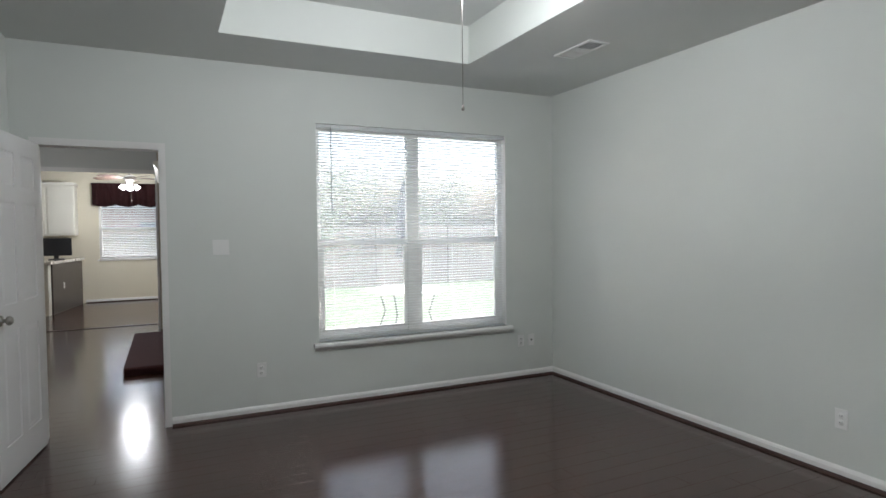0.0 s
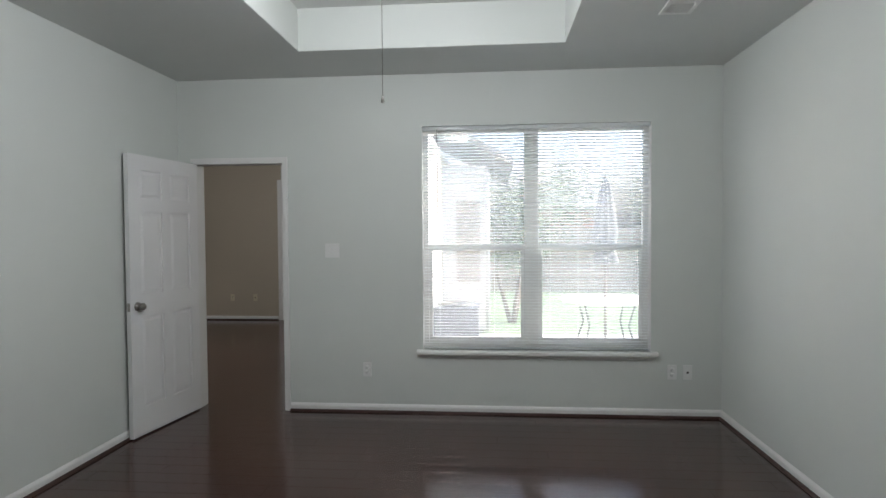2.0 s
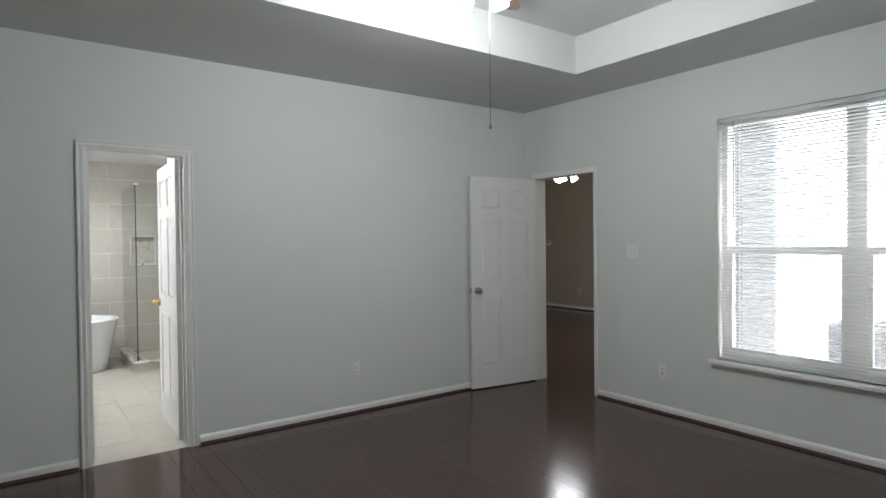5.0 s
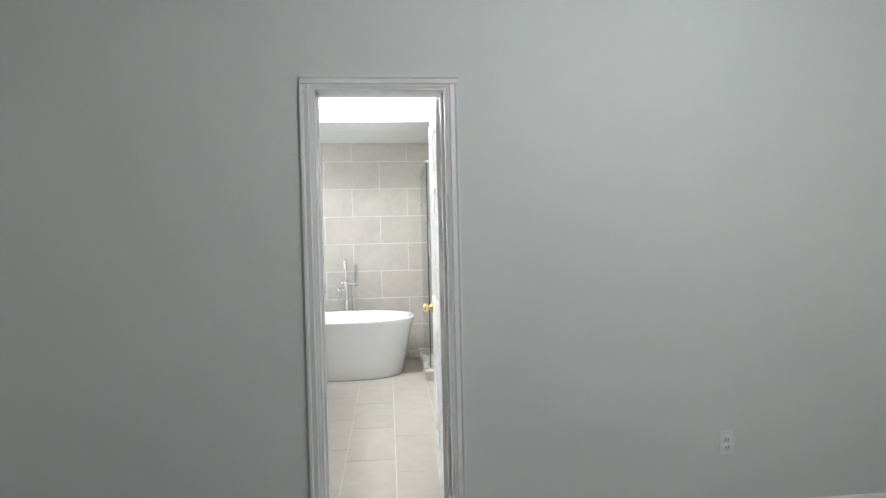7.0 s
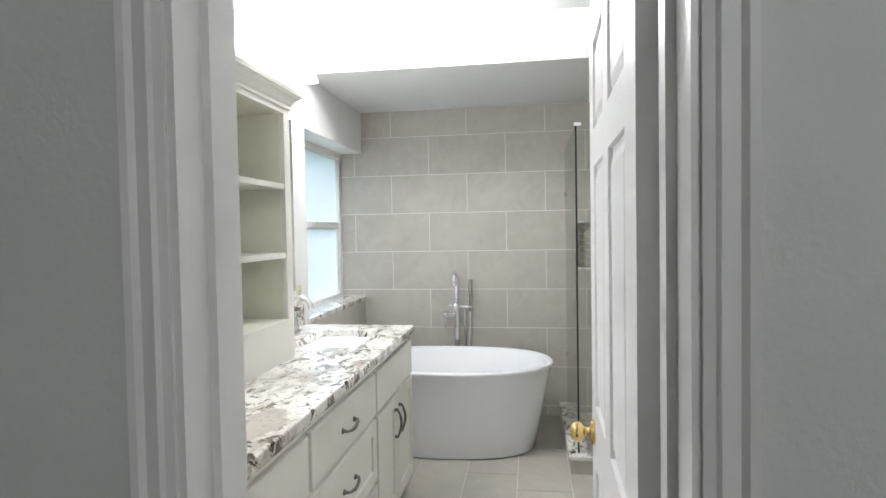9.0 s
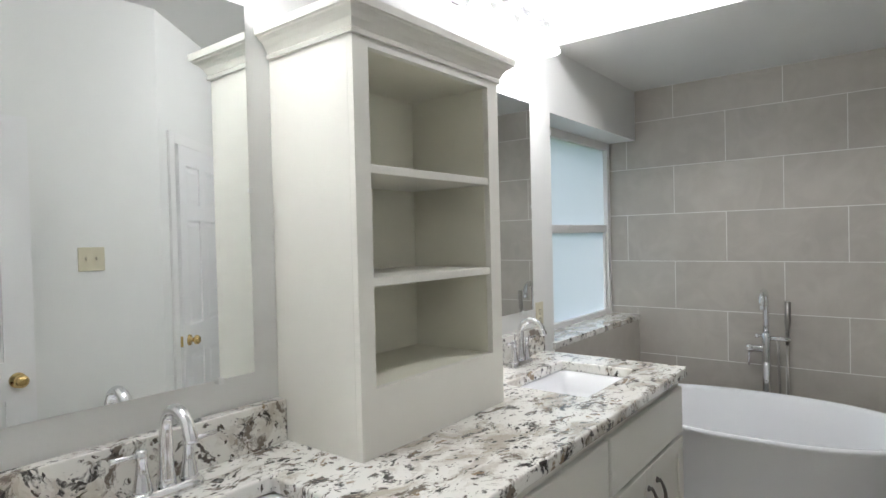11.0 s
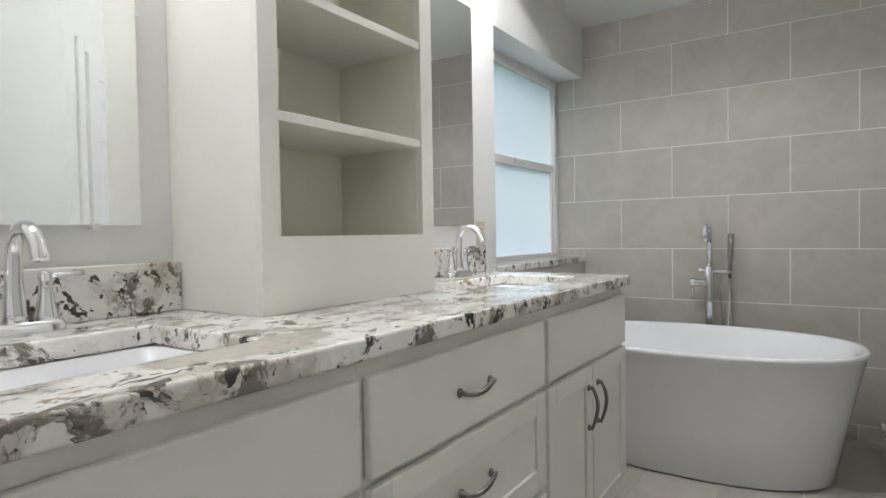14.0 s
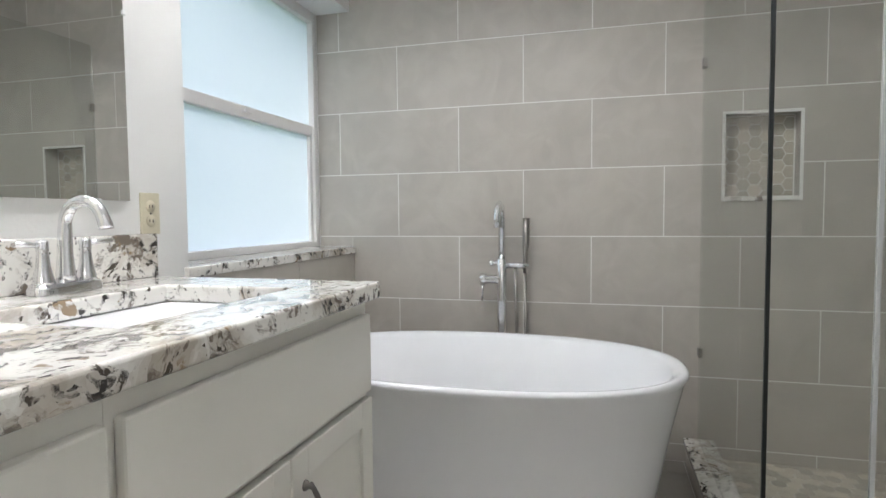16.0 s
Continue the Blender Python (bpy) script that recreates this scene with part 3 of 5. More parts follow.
# ---- ceiling fans ----
def ceiling_fan(name, label, x, y, top, drop, first, bulbs, blade_mat, lit, chain=0.0, turn_lights=0.0):
    f = thing(name, label, "ceiling fan", m=pose(x, y, top))
    part("canopy", lathe(bmesh.new(), [(0, 0), (0.07, 0), (0.065, -0.03), (0.03, -0.06), (0.012, -0.065), (0, -0.065)], (0, 0, 0), 24), NICKEL, f)
    part("downrod", tube(bmesh.new(), [(0, 0, -0.06), (0, 0, -drop)], 0.012), NICKEL, f)
    part("motor", lathe(bmesh.new(), [(0, 0.01), (0.06, 0.005), (0.10, -0.02), (0.105, -0.07), (0.08, -0.10), (0.05, -0.13), (0.05, -0.16), (0, -0.165)], (0, 0, -drop), 28), NICKEL, f)
    for i in range(5):
        a = first + 72 * i
        b = bmesh.new()
        prism(b, [(0.17, -0.05), (0.45, -0.066), (0.60, -0.07), (0.645, -0.05), (0.66, 0), (0.645, 0.05), (0.60, 0.07), (0.45, 0.066), (0.17, 0.05)], -0.003, 0.003, "z")
        bl = part("blade", b, blade_mat, f, m=pose(0, 0, -drop - 0.05, 0, 0, a) @ pose(0, 0, 0, 12))
        part("bracket", cube(0.09, 0.22, -0.018, 0.018, -0.009, -0.0035, 0.002), NICKEL, bl)
    for i in range(bulbs):
        a = radians(turn_lights + 360 / bulbs * i)
        c, s = math.cos(a), math.sin(a)
        part("lamp_arm", tube(bmesh.new(), [(0.03 * c, 0.03 * s, -drop - 0.15), (0.075 * c, 0.075 * s, -drop - 0.165), (0.095 * c, 0.095 * s, -drop - 0.18)], 0.012), NICKEL, f)
        sh = part("shade", lathe(bmesh.new(), [(0.022, 0), (0.03, -0.02), (0.042, -0.05), (0.05, -0.085), (0.045, -0.088), (0, -0.075)], (0, 0, 0), 20), BULB, f,
                  m=pose(0.09 * c, 0.09 * s, -drop - 0.175) @ Matrix.Rotation(radians(-35), 4, Vector((-s, c, 0))))
        sh.visible_shadow = False
        lamp(name + "_light", (x + 0.12 * c, y + 0.12 * s, top - drop - 0.25), lit / bulbs, 0.05)
    if chain:
        b = tube(bmesh.new(), [(0.02, 0, -drop - 0.15), (0.02, 0, chain - top + .03)], 0.0018, 6)
        pc = part("pull_chain", b, NICKEL, f)
        part("pull_knob", lathe(bmesh.new(), [(0, 0.03), (0.004, 0.028), (0.008, 0.012), (0.007, 0.003), (0, 0)], (0.02, 0, chain - top), 12), NICKEL, pc)
    return f


ceiling_fan("bedroom_fan", "five-blade ceiling fan with lit glass lamps in the tray", 2.15, -2.345, TZ, 0.155, 127, 4, FANWOOD, LAMPS["bedroom_fan"], 1.985, 20)
ceiling_fan("living_fan", "dark-bladed ceiling fan with lit lamps in the living room", -1.03, 1.75, 2.735, 0.26, 40, 3, FANWOOD, LAMPS["living_fan"], 0, 60)
ceiling_fan("kitchen_fan", "ceiling fan with bright lit lamps in the breakfast room", 0.34, 7.3, 2.735, 0.25, 10, 4, FANWOOD, LAMPS["kitchen_fan"], 2.0)

# ---- living room ----
LN = 4.85
b = bmesh.new()
box(b, -5, -0.93, LN, LN + T, 0, 2.735)
box(b, 0.82, 1.62, LN, LN + T, 0, 2.735)
structure("wall_living_north", b, TAN, "tan painted living room wall with wide opening")
b = bmesh.new()
box(b, -0.93, -0.90, LN - .006, LN + T + .006, 0, 2.30)
box(b, 0.79, 0.82, LN - .006, LN + T + .006, 0, 2.30)
box(b, -0.99, 0.88, LN - .012, LN - .001, 2.30, 2.36)
box(b, -0.99, -0.93, LN - .012, LN - .001, 0, 2.30)
structure("trim_opening", b, TRIM, "white trim of the opening to the kitchen")
structure("wall_living_header", cube(-0.93, 0.82, LN + .002, LN + T, 2.33, 2.735), CEIL, "pale painted header over the wide opening")
structure("wall_living_west", cube(-5 - T, -5, T, LN + T, 0, 2.735), TAN)
structure("wall_living_east", cube(1.62, 1.75, T, 9.3, 0, 2.735), CREAM)
structure("wall_living_south", cube(-5, -T, T - .02, T, 0, 2.735), TAN)
structure("ceiling_living", cube(-5, 1.75, T, 9.4, 2.735, 2.83), CEIL)
plate("wall_outlet", "small outlet low on the tan wall", "outlet", 0.07, 0.115, pose(-1.80, LN, 0.38), IVORY)
plate("cable_jack", "small jack plate low on the tan wall", "jack plate", 0.07, 0.115, pose(-1.40, LN, 0.38), IVORY, "jack")
plate("wall_outlet", "small outlet low on the far tan wall", "outlet", 0.07, 0.115, pose(-3.45, LN, 0.38), IVORY)
th = thing("thermostat", "small white thermostat on the tan wall", "thermostat", m=pose(-4.28, LN, 1.35))
part("case", cube(-0.05, 0.05, -0.025, -0.0005, -0.05, 0.05, 0.006), PLASTIC, th)
part("display", cube(-0.03, 0.03, -0.027, -0.0252, 0, 0.03), SLOT, th)
structure("trim_floor_strip", cube(-0.9, 0.79, 5.40, 5.45, -0.005, 0.008, 0.003), SHOE, "dark wooden floor transition strip")

fp = thing("fireplace", "fireplace breast with beige mantel and dark raised hearth", "fireplace")
part("breast", cube(0.93, 1.619, 2.0, 4.1, 0, 2.733), CREAM, fp)
b = bmesh.new()
prism(b, [(0.93, 1.98), (0.90, 1.98), (0.86, 2.10), (0.82, 2.14), (0.82, 2.17), (0.93, 2.17)], 1.9, 4.2, "y")
part("mantel", b, CAB, fp)
part("hearth", cube(0.50, 0.929, 1.85, 4.1, 0, 0.085, 0.02), MAROON, fp, "dark maroon padded hearth")
cord = thing("hanging_cable", "thin dark cable hanging beside the mantel", "cable")
part("wire", tube(bmesh.new(), [(0.925, 4.13, 1.32), (0.91, 4.14, 1.1), (0.905, 4.13, 0.8), (0.90, 4.15, 0.4), (0.92, 4.13, 0.012)], 0.006, 6), BLACK, cord)
part("plug", cube(0.90, 0.929, 4.105, 4.15, 1.30, 1.38, 0.005), PLASTIC, cord)

# ---- breakfast room and kitchen ----
KN, KX0, KX1, KZ0, KZ1 = 9.2, -0.34, 0.80, 0.89, 2.2
b = bmesh.new()
for a in ((-3.5, KX0, 0, 2.735), (KX1, 1.75, 0, 2.735), (KX0, KX1, 0, KZ0), (KX0, KX1, KZ1, 2.735)):
    box(b, a[0], a[1], KN, KN + T, a[2], a[3])
structure("wall_kitchen_north", b, CREAM, "cream painted breakfast room wall with window")
structure("wall_kitchen_west", cube(-3.5 - T, -3.5, LN + T, KN + T, 0, 2.735), CREAM)
skirting(-0.6, KN, 1.6, KN, -1)
w2 = tagged(new("window_2"), "white breakfast room window with lowered blind", kind="structure")
b = bmesh.new()
for a in ((KX0, KX0 + 0.05, KZ0, KZ1), (KX1 - .05, KX1, KZ0, KZ1), (KX0 + .05, KX1 - .05, 1.5, 1.56), (KX0 + .05, KX1 - .05, KZ0, KZ0 + .05), (KX0 + .05, KX1 - .05, KZ1 - .05, KZ1)):
    box(b, a[0], a[1], KN + 0.03, KN + 0.09, a[2], a[3])
part("window_frame", b, TRIM, w2)
part("pane", cube(KX0 + .05, KX1 - .05, KN + .06, KN + .064, KZ0 + .05, KZ1 - .05), GLASS, w2).visible_shadow = False
part("window_sill", cube(KX0 - .04, KX1 + .04, KN - .03, KN + .03, KZ0 - .03, KZ0, 0.004), TRIM, w2)
bl2 = thing("window_blind", "white horizontal blind half open in the breakfast room", "blind")
sl = cube(KX0 + .01, KX1 - .01, -0.014, 0.014, -0.001, 0.001)
sl = part("slat", sl, BLIND, bl2, m=pose(0, KN + 0.012, KZ0 + 0.02, 20))
for i in range(1, 36):
    o = new("slat", sl.data)
    o.parent = bl2
    o.matrix_basis = pose(0, KN + 0.012, KZ0 + 0.02 + i * 0.036, 20)
val = thing("valance", "dark maroon gathered fabric valance over the window", "valance")
b = bmesh.new()
g = bmesh.new()
cols = []
for i in range(91):
    x = KX0 - 0.10 + (KX1 - KX0 + 0.2) * i / 90
    d = 0.03 * math.sin(i * 0.9) + 0.01 * math.sin(i * 2.3)
    dip = 0.05 * abs(math.sin(i * 0.11))
    cols.append([g.verts.new((x, KN - 0.10 + d * f, z)) for f, z in ((0.4, 2.47), (0.7, 2.3), (1, 2.03 - dip))])
for p, q in zip(cols, cols[1:]):
    for i in range(2):
        g.faces.new((p[i], q[i], q[i + 1], p[i + 1])).smooth = True
bmesh.ops.solidify(g, geom=g.faces[:], thickness=0.006)
part("cloth", join(b, g), MAROON, val)
part("rod", tube(bmesh.new(), [(KX0 - .12, KN - .06, 2.46), (KX1 + .12, KN - .06, 2.46)], 0.012), BLACK, val)
pen = thing("kitchen_peninsula", "kitchen base cabinet with dark end panel", "cabinet")
part("body", prism(bmesh.new(), [(-2.6, 7.32), (-0.955, 7.32), (-0.665, 9.05), (-2.6, 9.05)], 0, 0.9, "z"), CAB, pen)
part("end_panel", prism(bmesh.new(), [(-0.932, 7.455), (-0.906, 7.45), (-0.64, 9.045), (-0.666, 9.05)], 0, 0.9, "z"), DARKWOOD, pen)
part("outlet_cover", cube(-0.035, 0.035, 0.0005, 0.006, -0.058, 0.058, 0.002), PLASTIC, pen, "white outlet cover", pose(-0.815, 8.0, 0.48, 0, 0, -99.5))
tagged(part("kitchen_worktop", prism(bmesh.new(), [(-2.62, 7.28), (-0.90, 7.28), (-0.59, 9.07), (-2.62, 9.07)], 0.901, 0.95, "z"), GRANITE), "pale speckled stone worktop on the kitchen cabinet", "worktop")
up = thing("kitchen_wall_cabinet", "cream upper kitchen cabinets hung on the wall", "cabinet")
part("body", cube(-2.6, -0.70, 8.75, 9.199, 1.4, 2.38), CAB, up)
for x0 in (-1.15, -1.62, -2.1):
    part("door", cube(x0, x0 + 0.43, 8.73, 8.749, 1.43, 2.33, 0.004), CAB, up)
part("cornice", cube(-2.62, -0.68, 8.70, 9.199, 2.38, 2.44, 0.01), CAB, up)
tv = thing("monitor", "small black flat screen on the worktop", "monitor", m=pose(-0.965, 8.3, 0.951, 0, 0, 8))
part("screen", cube(-0.25, 0.25, -0.02, 0.02, 0.07, 0.40, 0.006), BLACK, tv)
part("stand", cube(-0.04, 0.04, -0.02, 0.02, 0.014, 0.09), BLACK, tv)
part("foot", cube(-0.13, 0.13, -0.08, 0.08, 0, 0.015, 0.004), BLACK, tv)

# ---- outdoors ----
structure("ground", cube(-300, 300, -300, 300, -0.6, -0.25), LAWN, "green lawn")
structure("patio", cube(1.9, 6.2, 0.14, 4.6, -0.249, -0.16, 0.01), CONCRETE, "pale concrete patio slab")
wing = thing("house_wing", "white sided house wing with dark shutters and eaves", "house")
part("wall", cube(1.76, 1.86, T + .01, 2.6, -0.2, 3.0), SIDING, wing)
for i in range(15):
    part("siding_board", cube(1.861, 1.872, T + .02, 2.6, -0.15 + i * 0.2, 0.04 + i * 0.2), SIDING, wing)
sh = part("shutter", cube(1.874, 1.90, 0.60, 1.27, -0.1, 2.42), SHUTTER, wing, "grey louvred shutter")
for i in range(42):
    part("louvre", cube(1.901, 1.909, 0.64, 1.23, -0.06 + i * 0.06, -0.02 + i * 0.06), SHUTTER, sh)
part("corner_wall", cube(1.76, 2.5, 5.2, 8.6, -0.2, 2.6), SIDING, wing)
part("window", cube(2.0, 2.4, 5.17, 5.199, 0.6, 2.0), ROOF, wing)
part("downspout", tube(bmesh.new(), [(2.53, 5.15, -0.2), (2.53, 5.15, 2.55)], 0.035, 8), SIDING, wing)
b = bmesh.new()
prism(b, [(1.2, 3.5), (2.95, 2.55), (2.95, 2.66), (1.2, 3.62)], 4.8, 9.0, "y")
part("roof", b, ROOF, wing)
ac = thing("air_conditioner", "grey outdoor air-conditioner unit beside the wall", "air conditioner", m=pose(2.15, 2.75, -0.159))
part("body", cube(-0.28, 0.28, -0.28, 0.28, 0, 0.7, 0.02), SHUTTER, ac)
part("top", lathe(bmesh.new(), [(0.25, 0.701), (0.25, 0.72), (0.1, 0.74), (0, 0.74)], (0, 0, 0), 20), BLACK, ac)
fen = thing("garden_fence", "weathered wooden board fence across the garden", "fence")
fb = cube(-0.068, 0.068, -0.01, 0.01, -0.3, 1.55)
fbo = part("board", fb, FENCE, fen, m=pose(-3, 12, 0))
for i in range(1, 150):
    o = share("board", fbo.data, fen, -3 + i * 0.145, 12 + random.uniform(-.004, .004), random.uniform(-0.015, 0.015))
for z in (0.2, 0.8, 1.35):
    part("rail", cube(-3.1, 18.8, 11.93, 11.989, z - .045, z + .045), FENCE, fen)
for i in range(10):
    part("post", cube(-3 + i * 2.4, -2.9 + i * 2.4, 11.84, 11.929, -0.3, 1.6), FENCE, fen)

tab = thing("patio_table", "round white-topped patio table on thin metal legs", "table", m=pose(4.1, 3.2, -0.159))
part("tabletop", lathe(bmesh.new(), [(0.0, 0.70), (0.58, 0.70), (0.6, 0.71), (0.6, 0.725), (0.58, 0.735), (0, 0.735)], (0, 0, 0), 40), PLASTIC, tab)
for i in range(4):
    a = radians(45 + 90 * i)
    part("leg", tube(bmesh.new(), [(0.5 * math.cos(a), 0.5 * math.sin(a), 0), (0.35 * math.cos(a), 0.35 * math.sin(a), 0.4), (0.45 * math.cos(a), 0.45 * math.sin(a), 0.7)], 0.014, 8), BLACK, tab)
um = thing("patio_umbrella", "closed grey canvas umbrella standing through the table", "umbrella", m=pose(4.1, 3.2, -0.159))
part("pole", tube(bmesh.new(), [(0, 0, 0), (0, 0, 2.35)], 0.02, 10), BARK, um)
part("base", lathe(bmesh.new(), [(0.22, 0), (0.22, 0.04), (0.05, 0.09), (0, 0.1)], (0, 0, 0), 20), BLACK, um)
b = bmesh.new()
g = bmesh.new()
rows = []
for r, z in ((0.02, 2.33), (0.06, 2.2), (0.10, 1.9), (0.13, 1.6), (0.10, 1.4), (0.14, 1.2)):
    rows.append([g.verts.new((r * (1 + .3 * math.cos(8 * k * math.tau / 32)) * math.cos(k * math.tau / 32), r * (1 + .3 * math.cos(8 * k * math.tau / 32)) * math.sin(k * math.tau / 32), z)) for k in range(32)])
for p, q in zip(rows, rows[1:]):
    for k in range(32):
        g.faces.new((p[k], p[(k + 1) % 32], q[(k + 1) % 32], q[k])).smooth = True
part("canopy", join(b, g), FABRIC, um)


def tree(x, y, label, high, spread, leaves, seed):
    rnd = random.Random(seed)
    t = thing("garden_tree", label, "tree", m=pose(x, y, -0.26))
    b = bmesh.new()
    tips = []
    for k in range(3):
        a = k * 2.1 + seed
        p = [(0.03 * math.cos(a), 0.03 * math.sin(a), 0)]
        for i in range(1, 7):
            f = i / 6
            p.append((f * spread * 0.45 * math.cos(a) + rnd.uniform(-.05, .05), f * spread * 0.45 * math.sin(a) + rnd.uniform(-.05, .05), high * 0.75 * f))
        tube(b, p, [0.05 * (1 - 0.13 * i) for i in range(7)], 8)
        for i in range(3, 7):
            for q in range(3):
                aa = rnd.uniform(0, math.tau)
                e = Vector(p[i]) + Vector((math.cos(aa), math.sin(aa), rnd.uniform(0.1, 0.9))) * spread * rnd.uniform(0.25, 0.5)
                tube(b, [p[i], tuple((Vector(p[i]) + e) / 2 + Vector((0, 0, 0.05))), tuple(e)], [0.018, 0.012, 0.005], 6)
                tips.append(e)
    part("trunk", b, BARK, t)
    vs, fs = [], []
    for _ in range(leaves):
        c = rnd.choice(tips) + Vector((rnd.gauss(0, .28), rnd.gauss(0, .28), rnd.gauss(0, .22))) * spread * 0.55
        q = Euler((rnd.uniform(-1, 1), rnd.uniform(-1, 1), rnd.uniform(0, 6.28))).to_matrix()
        s = rnd.uniform(0.03, 0.06)
        k = len(vs)
        vs += [tuple(c + q @ Vector(d)) for d in ((-s * .5, 0, 0), (0, -s, 0.01), (s * .5, 0, 0), (0, s, 0.01))]
        fs.append((k, k + 1, k + 2, k + 3))
    me = bpy.data.meshes.new("crown")
    me.from_pydata(vs, [], fs)
    me.materials.append(LEAF)
    o = new("crown", me)
    o.parent = t
    return t


tree(2.98, 6.3, "small multi-stemmed garden tree with light green crown", 3.0, 1.5, 5000, 3)
tree(9.5, 15.5, "leafy green tree behind the garden fence", 3.6, 2.4, 6000, 5)
tree(4.0, 17.0, "broad green tree behind the garden fence", 4.0, 3.2, 6000, 8)
nb = thing("neighbour_house", "red brick house with grey roof beyond the fence", "house", m=pose(1.0, 21, -0.25))
part("wall", cube(-7, 6, 0, 7, 0, 2.7), BRICK, nb)
b = bmesh.new()
prism(b, [(-0.6, 2.6), (3.5, 5.0), (7.6, 2.6), (7.6, 2.75), (3.5, 5.2), (-0.6, 2.75)], -7.6, 6.6, "x")
part("roof", b, ROOF, nb)
for x in (-4.5, -1, 3):
    part("window", cube(x, x + 1.1, -0.03, -0.001, 0.9, 2.1), SHUTTER, nb)


# ---- bathroom ----
ALC, AZ = -2.79, 2.45      # dropped ceiling over the tub begins here, at this height
RX0, RZ0, RZ1, RY = -2.77, 0.952, 2.12, -5.03   # window recess
b = bmesh.new()
box(b, RX0, -T, BS - 0.3, BS, 0, HIGH + .05)
box(b, BW, RX0, BS - 0.3, BS, 0, RZ0 - 0.035)
box(b, BW, RX0, BS - 0.3, BS, RZ1, HIGH + .05)
structure("wall_bath_south", b, BATHW, "white painted bathroom wall with window recess")
b = bmesh.new()
for y0, y1, z0, z1 in ((BS - 0.3, -3.108, 0, HIGH + .05), (-2.80, -1.3, 0, HIGH + .05), (-3.108, -2.80, 0, 1.155), (-3.108, -2.80, 1.533, HIGH + .05)):
    box(b, BW - T, BW - 0.0012, y0, y1, z0, z1)
box(b, BW - T, BW - 0.0012, -1.3, -0.9, 0, HIGH + .05)
structure("wall_bath_west", b, GROUT, "light grout of the grey tiled wall")
structure("wall_bath_north", cube(-1.6, -T, BN, BN + T, 0, HIGH + .05), BATHW, "white painted bathroom wall")
DIAG = pose(-1.6, BN, 0, 0, 0, 141)     # the angled wall runs along its own x
o = structure("wall_closet_diagonal", cube(0, 0.87, -T, 0, 0, HIGH + .05), BATHW, "white painted angled wall with closet door")
o.matrix_basis = DIAG
structure("wall_closet_side", cube(-2.268, -2.268 + T, -2.555, -1.0, 0, HIGH + .05), BATHW)
SHN = -1.95      # north end of the shower
structure("wall_shower_end", cube(BW, -3.15, SHN, SHN + 0.1, 0, HIGH), BATHW)
structure("wall_closet_back", cube(BW, -2.138, -1.0, -0.9, 0, HIGH + .05), BATHW)
structure("floor_closet", cube(BW, -2.268, SHN + .1, -1.0, -0.01, 0.004), FLOORW, "dark laminate closet floor")
structure("ceiling_bath", cube(ALC - .001, -T, BS, -0.9, HIGH, HIGH + 0.05), BATHW, "white bathroom ceiling")
structure("ceiling_alcove", cube(BW, ALC, BS, SHN + .1, AZ, HIGH + .05), BATHW, "white dropped ceiling over the tub")

# window in the recess
w3 = tagged(new("window_3"), "white single-hung window with frosted glass", kind="structure")
MZ = 1.535
b = bmesh.new()
y0, y1 = RY - 0.03, RY + 0.03
for a in ((BW + .01, BW + 0.045, RZ0, RZ1), (RX0 - .045, RX0, RZ0, RZ1), (BW + .045, RX0 - .045, RZ1 - 0.05, RZ1), (BW + .045, RX0 - .045, RZ0, RZ0 + 0.03)):
    box(b, a[0], a[1], y0, y1, a[2], a[3], 0.003)
part("window_frame", b, TRIM, w3)
b = bmesh.new()
box(b, BW + .045, RX0 - .045, RY - .02, RY + .022, MZ - 0.025, MZ + 0.025, 0.004)
box(b, BW + .045, BW + .07, RY - .02, RY + .015, RZ0 + .03, MZ - .025, 0.002)
box(b, RX0 - .07, RX0 - .045, RY - .02, RY + .015, RZ0 + .03, MZ - .025, 0.002)
part("sash", b, TRIM, w3)
for z0, z1 in ((RZ0 + .03, MZ - .025), (MZ + .025, RZ1 - .05)):
    part("pane", cube(BW + .045, RX0 - .045, RY - .004, RY, z0, z1), FROST, w3).visible_shadow = False
part("sash_lock", cube(-3.40, -3.35, RY + .0221, RY + .035, MZ - .004, MZ + .02, 0.003), TRIM, w3)
tagged(part("window_ledge", cube(BW + .004, RX0 + 0.02, RY + .03, BS + 0.018, RZ0 - 0.034, RZ0 + .001, 0.004), GRANITE), "speckled white granite ledge under the bathroom window", "ledge")

# tub-wall tiles
TS, TL = 0.3085, 0.617
west = bpy.data.objects["wall_bath_west"]
tile_meshes = {}


def tile_mesh(w, h):
    k = (round(w, 3), round(h, 3))
    if k not in tile_meshes:
        g = cube(-0.007, 0, 0, k[0], 0, k[1])
        bmesh.ops.bevel(g, geom=[e for e in g.edges if all(v.co.x > -0.001 for v in e.verts)], offset=0.0007, segments=1, affect='EDGES')
        me = bpy.data.meshes.new("tile")
        bmesh.ops.recalc_face_normals(g, faces=g.faces)
        g.to_mesh(me)
        g.free()
        me.materials.append(TILE)
        tile_meshes[k] = me
    return tile_meshes[k]


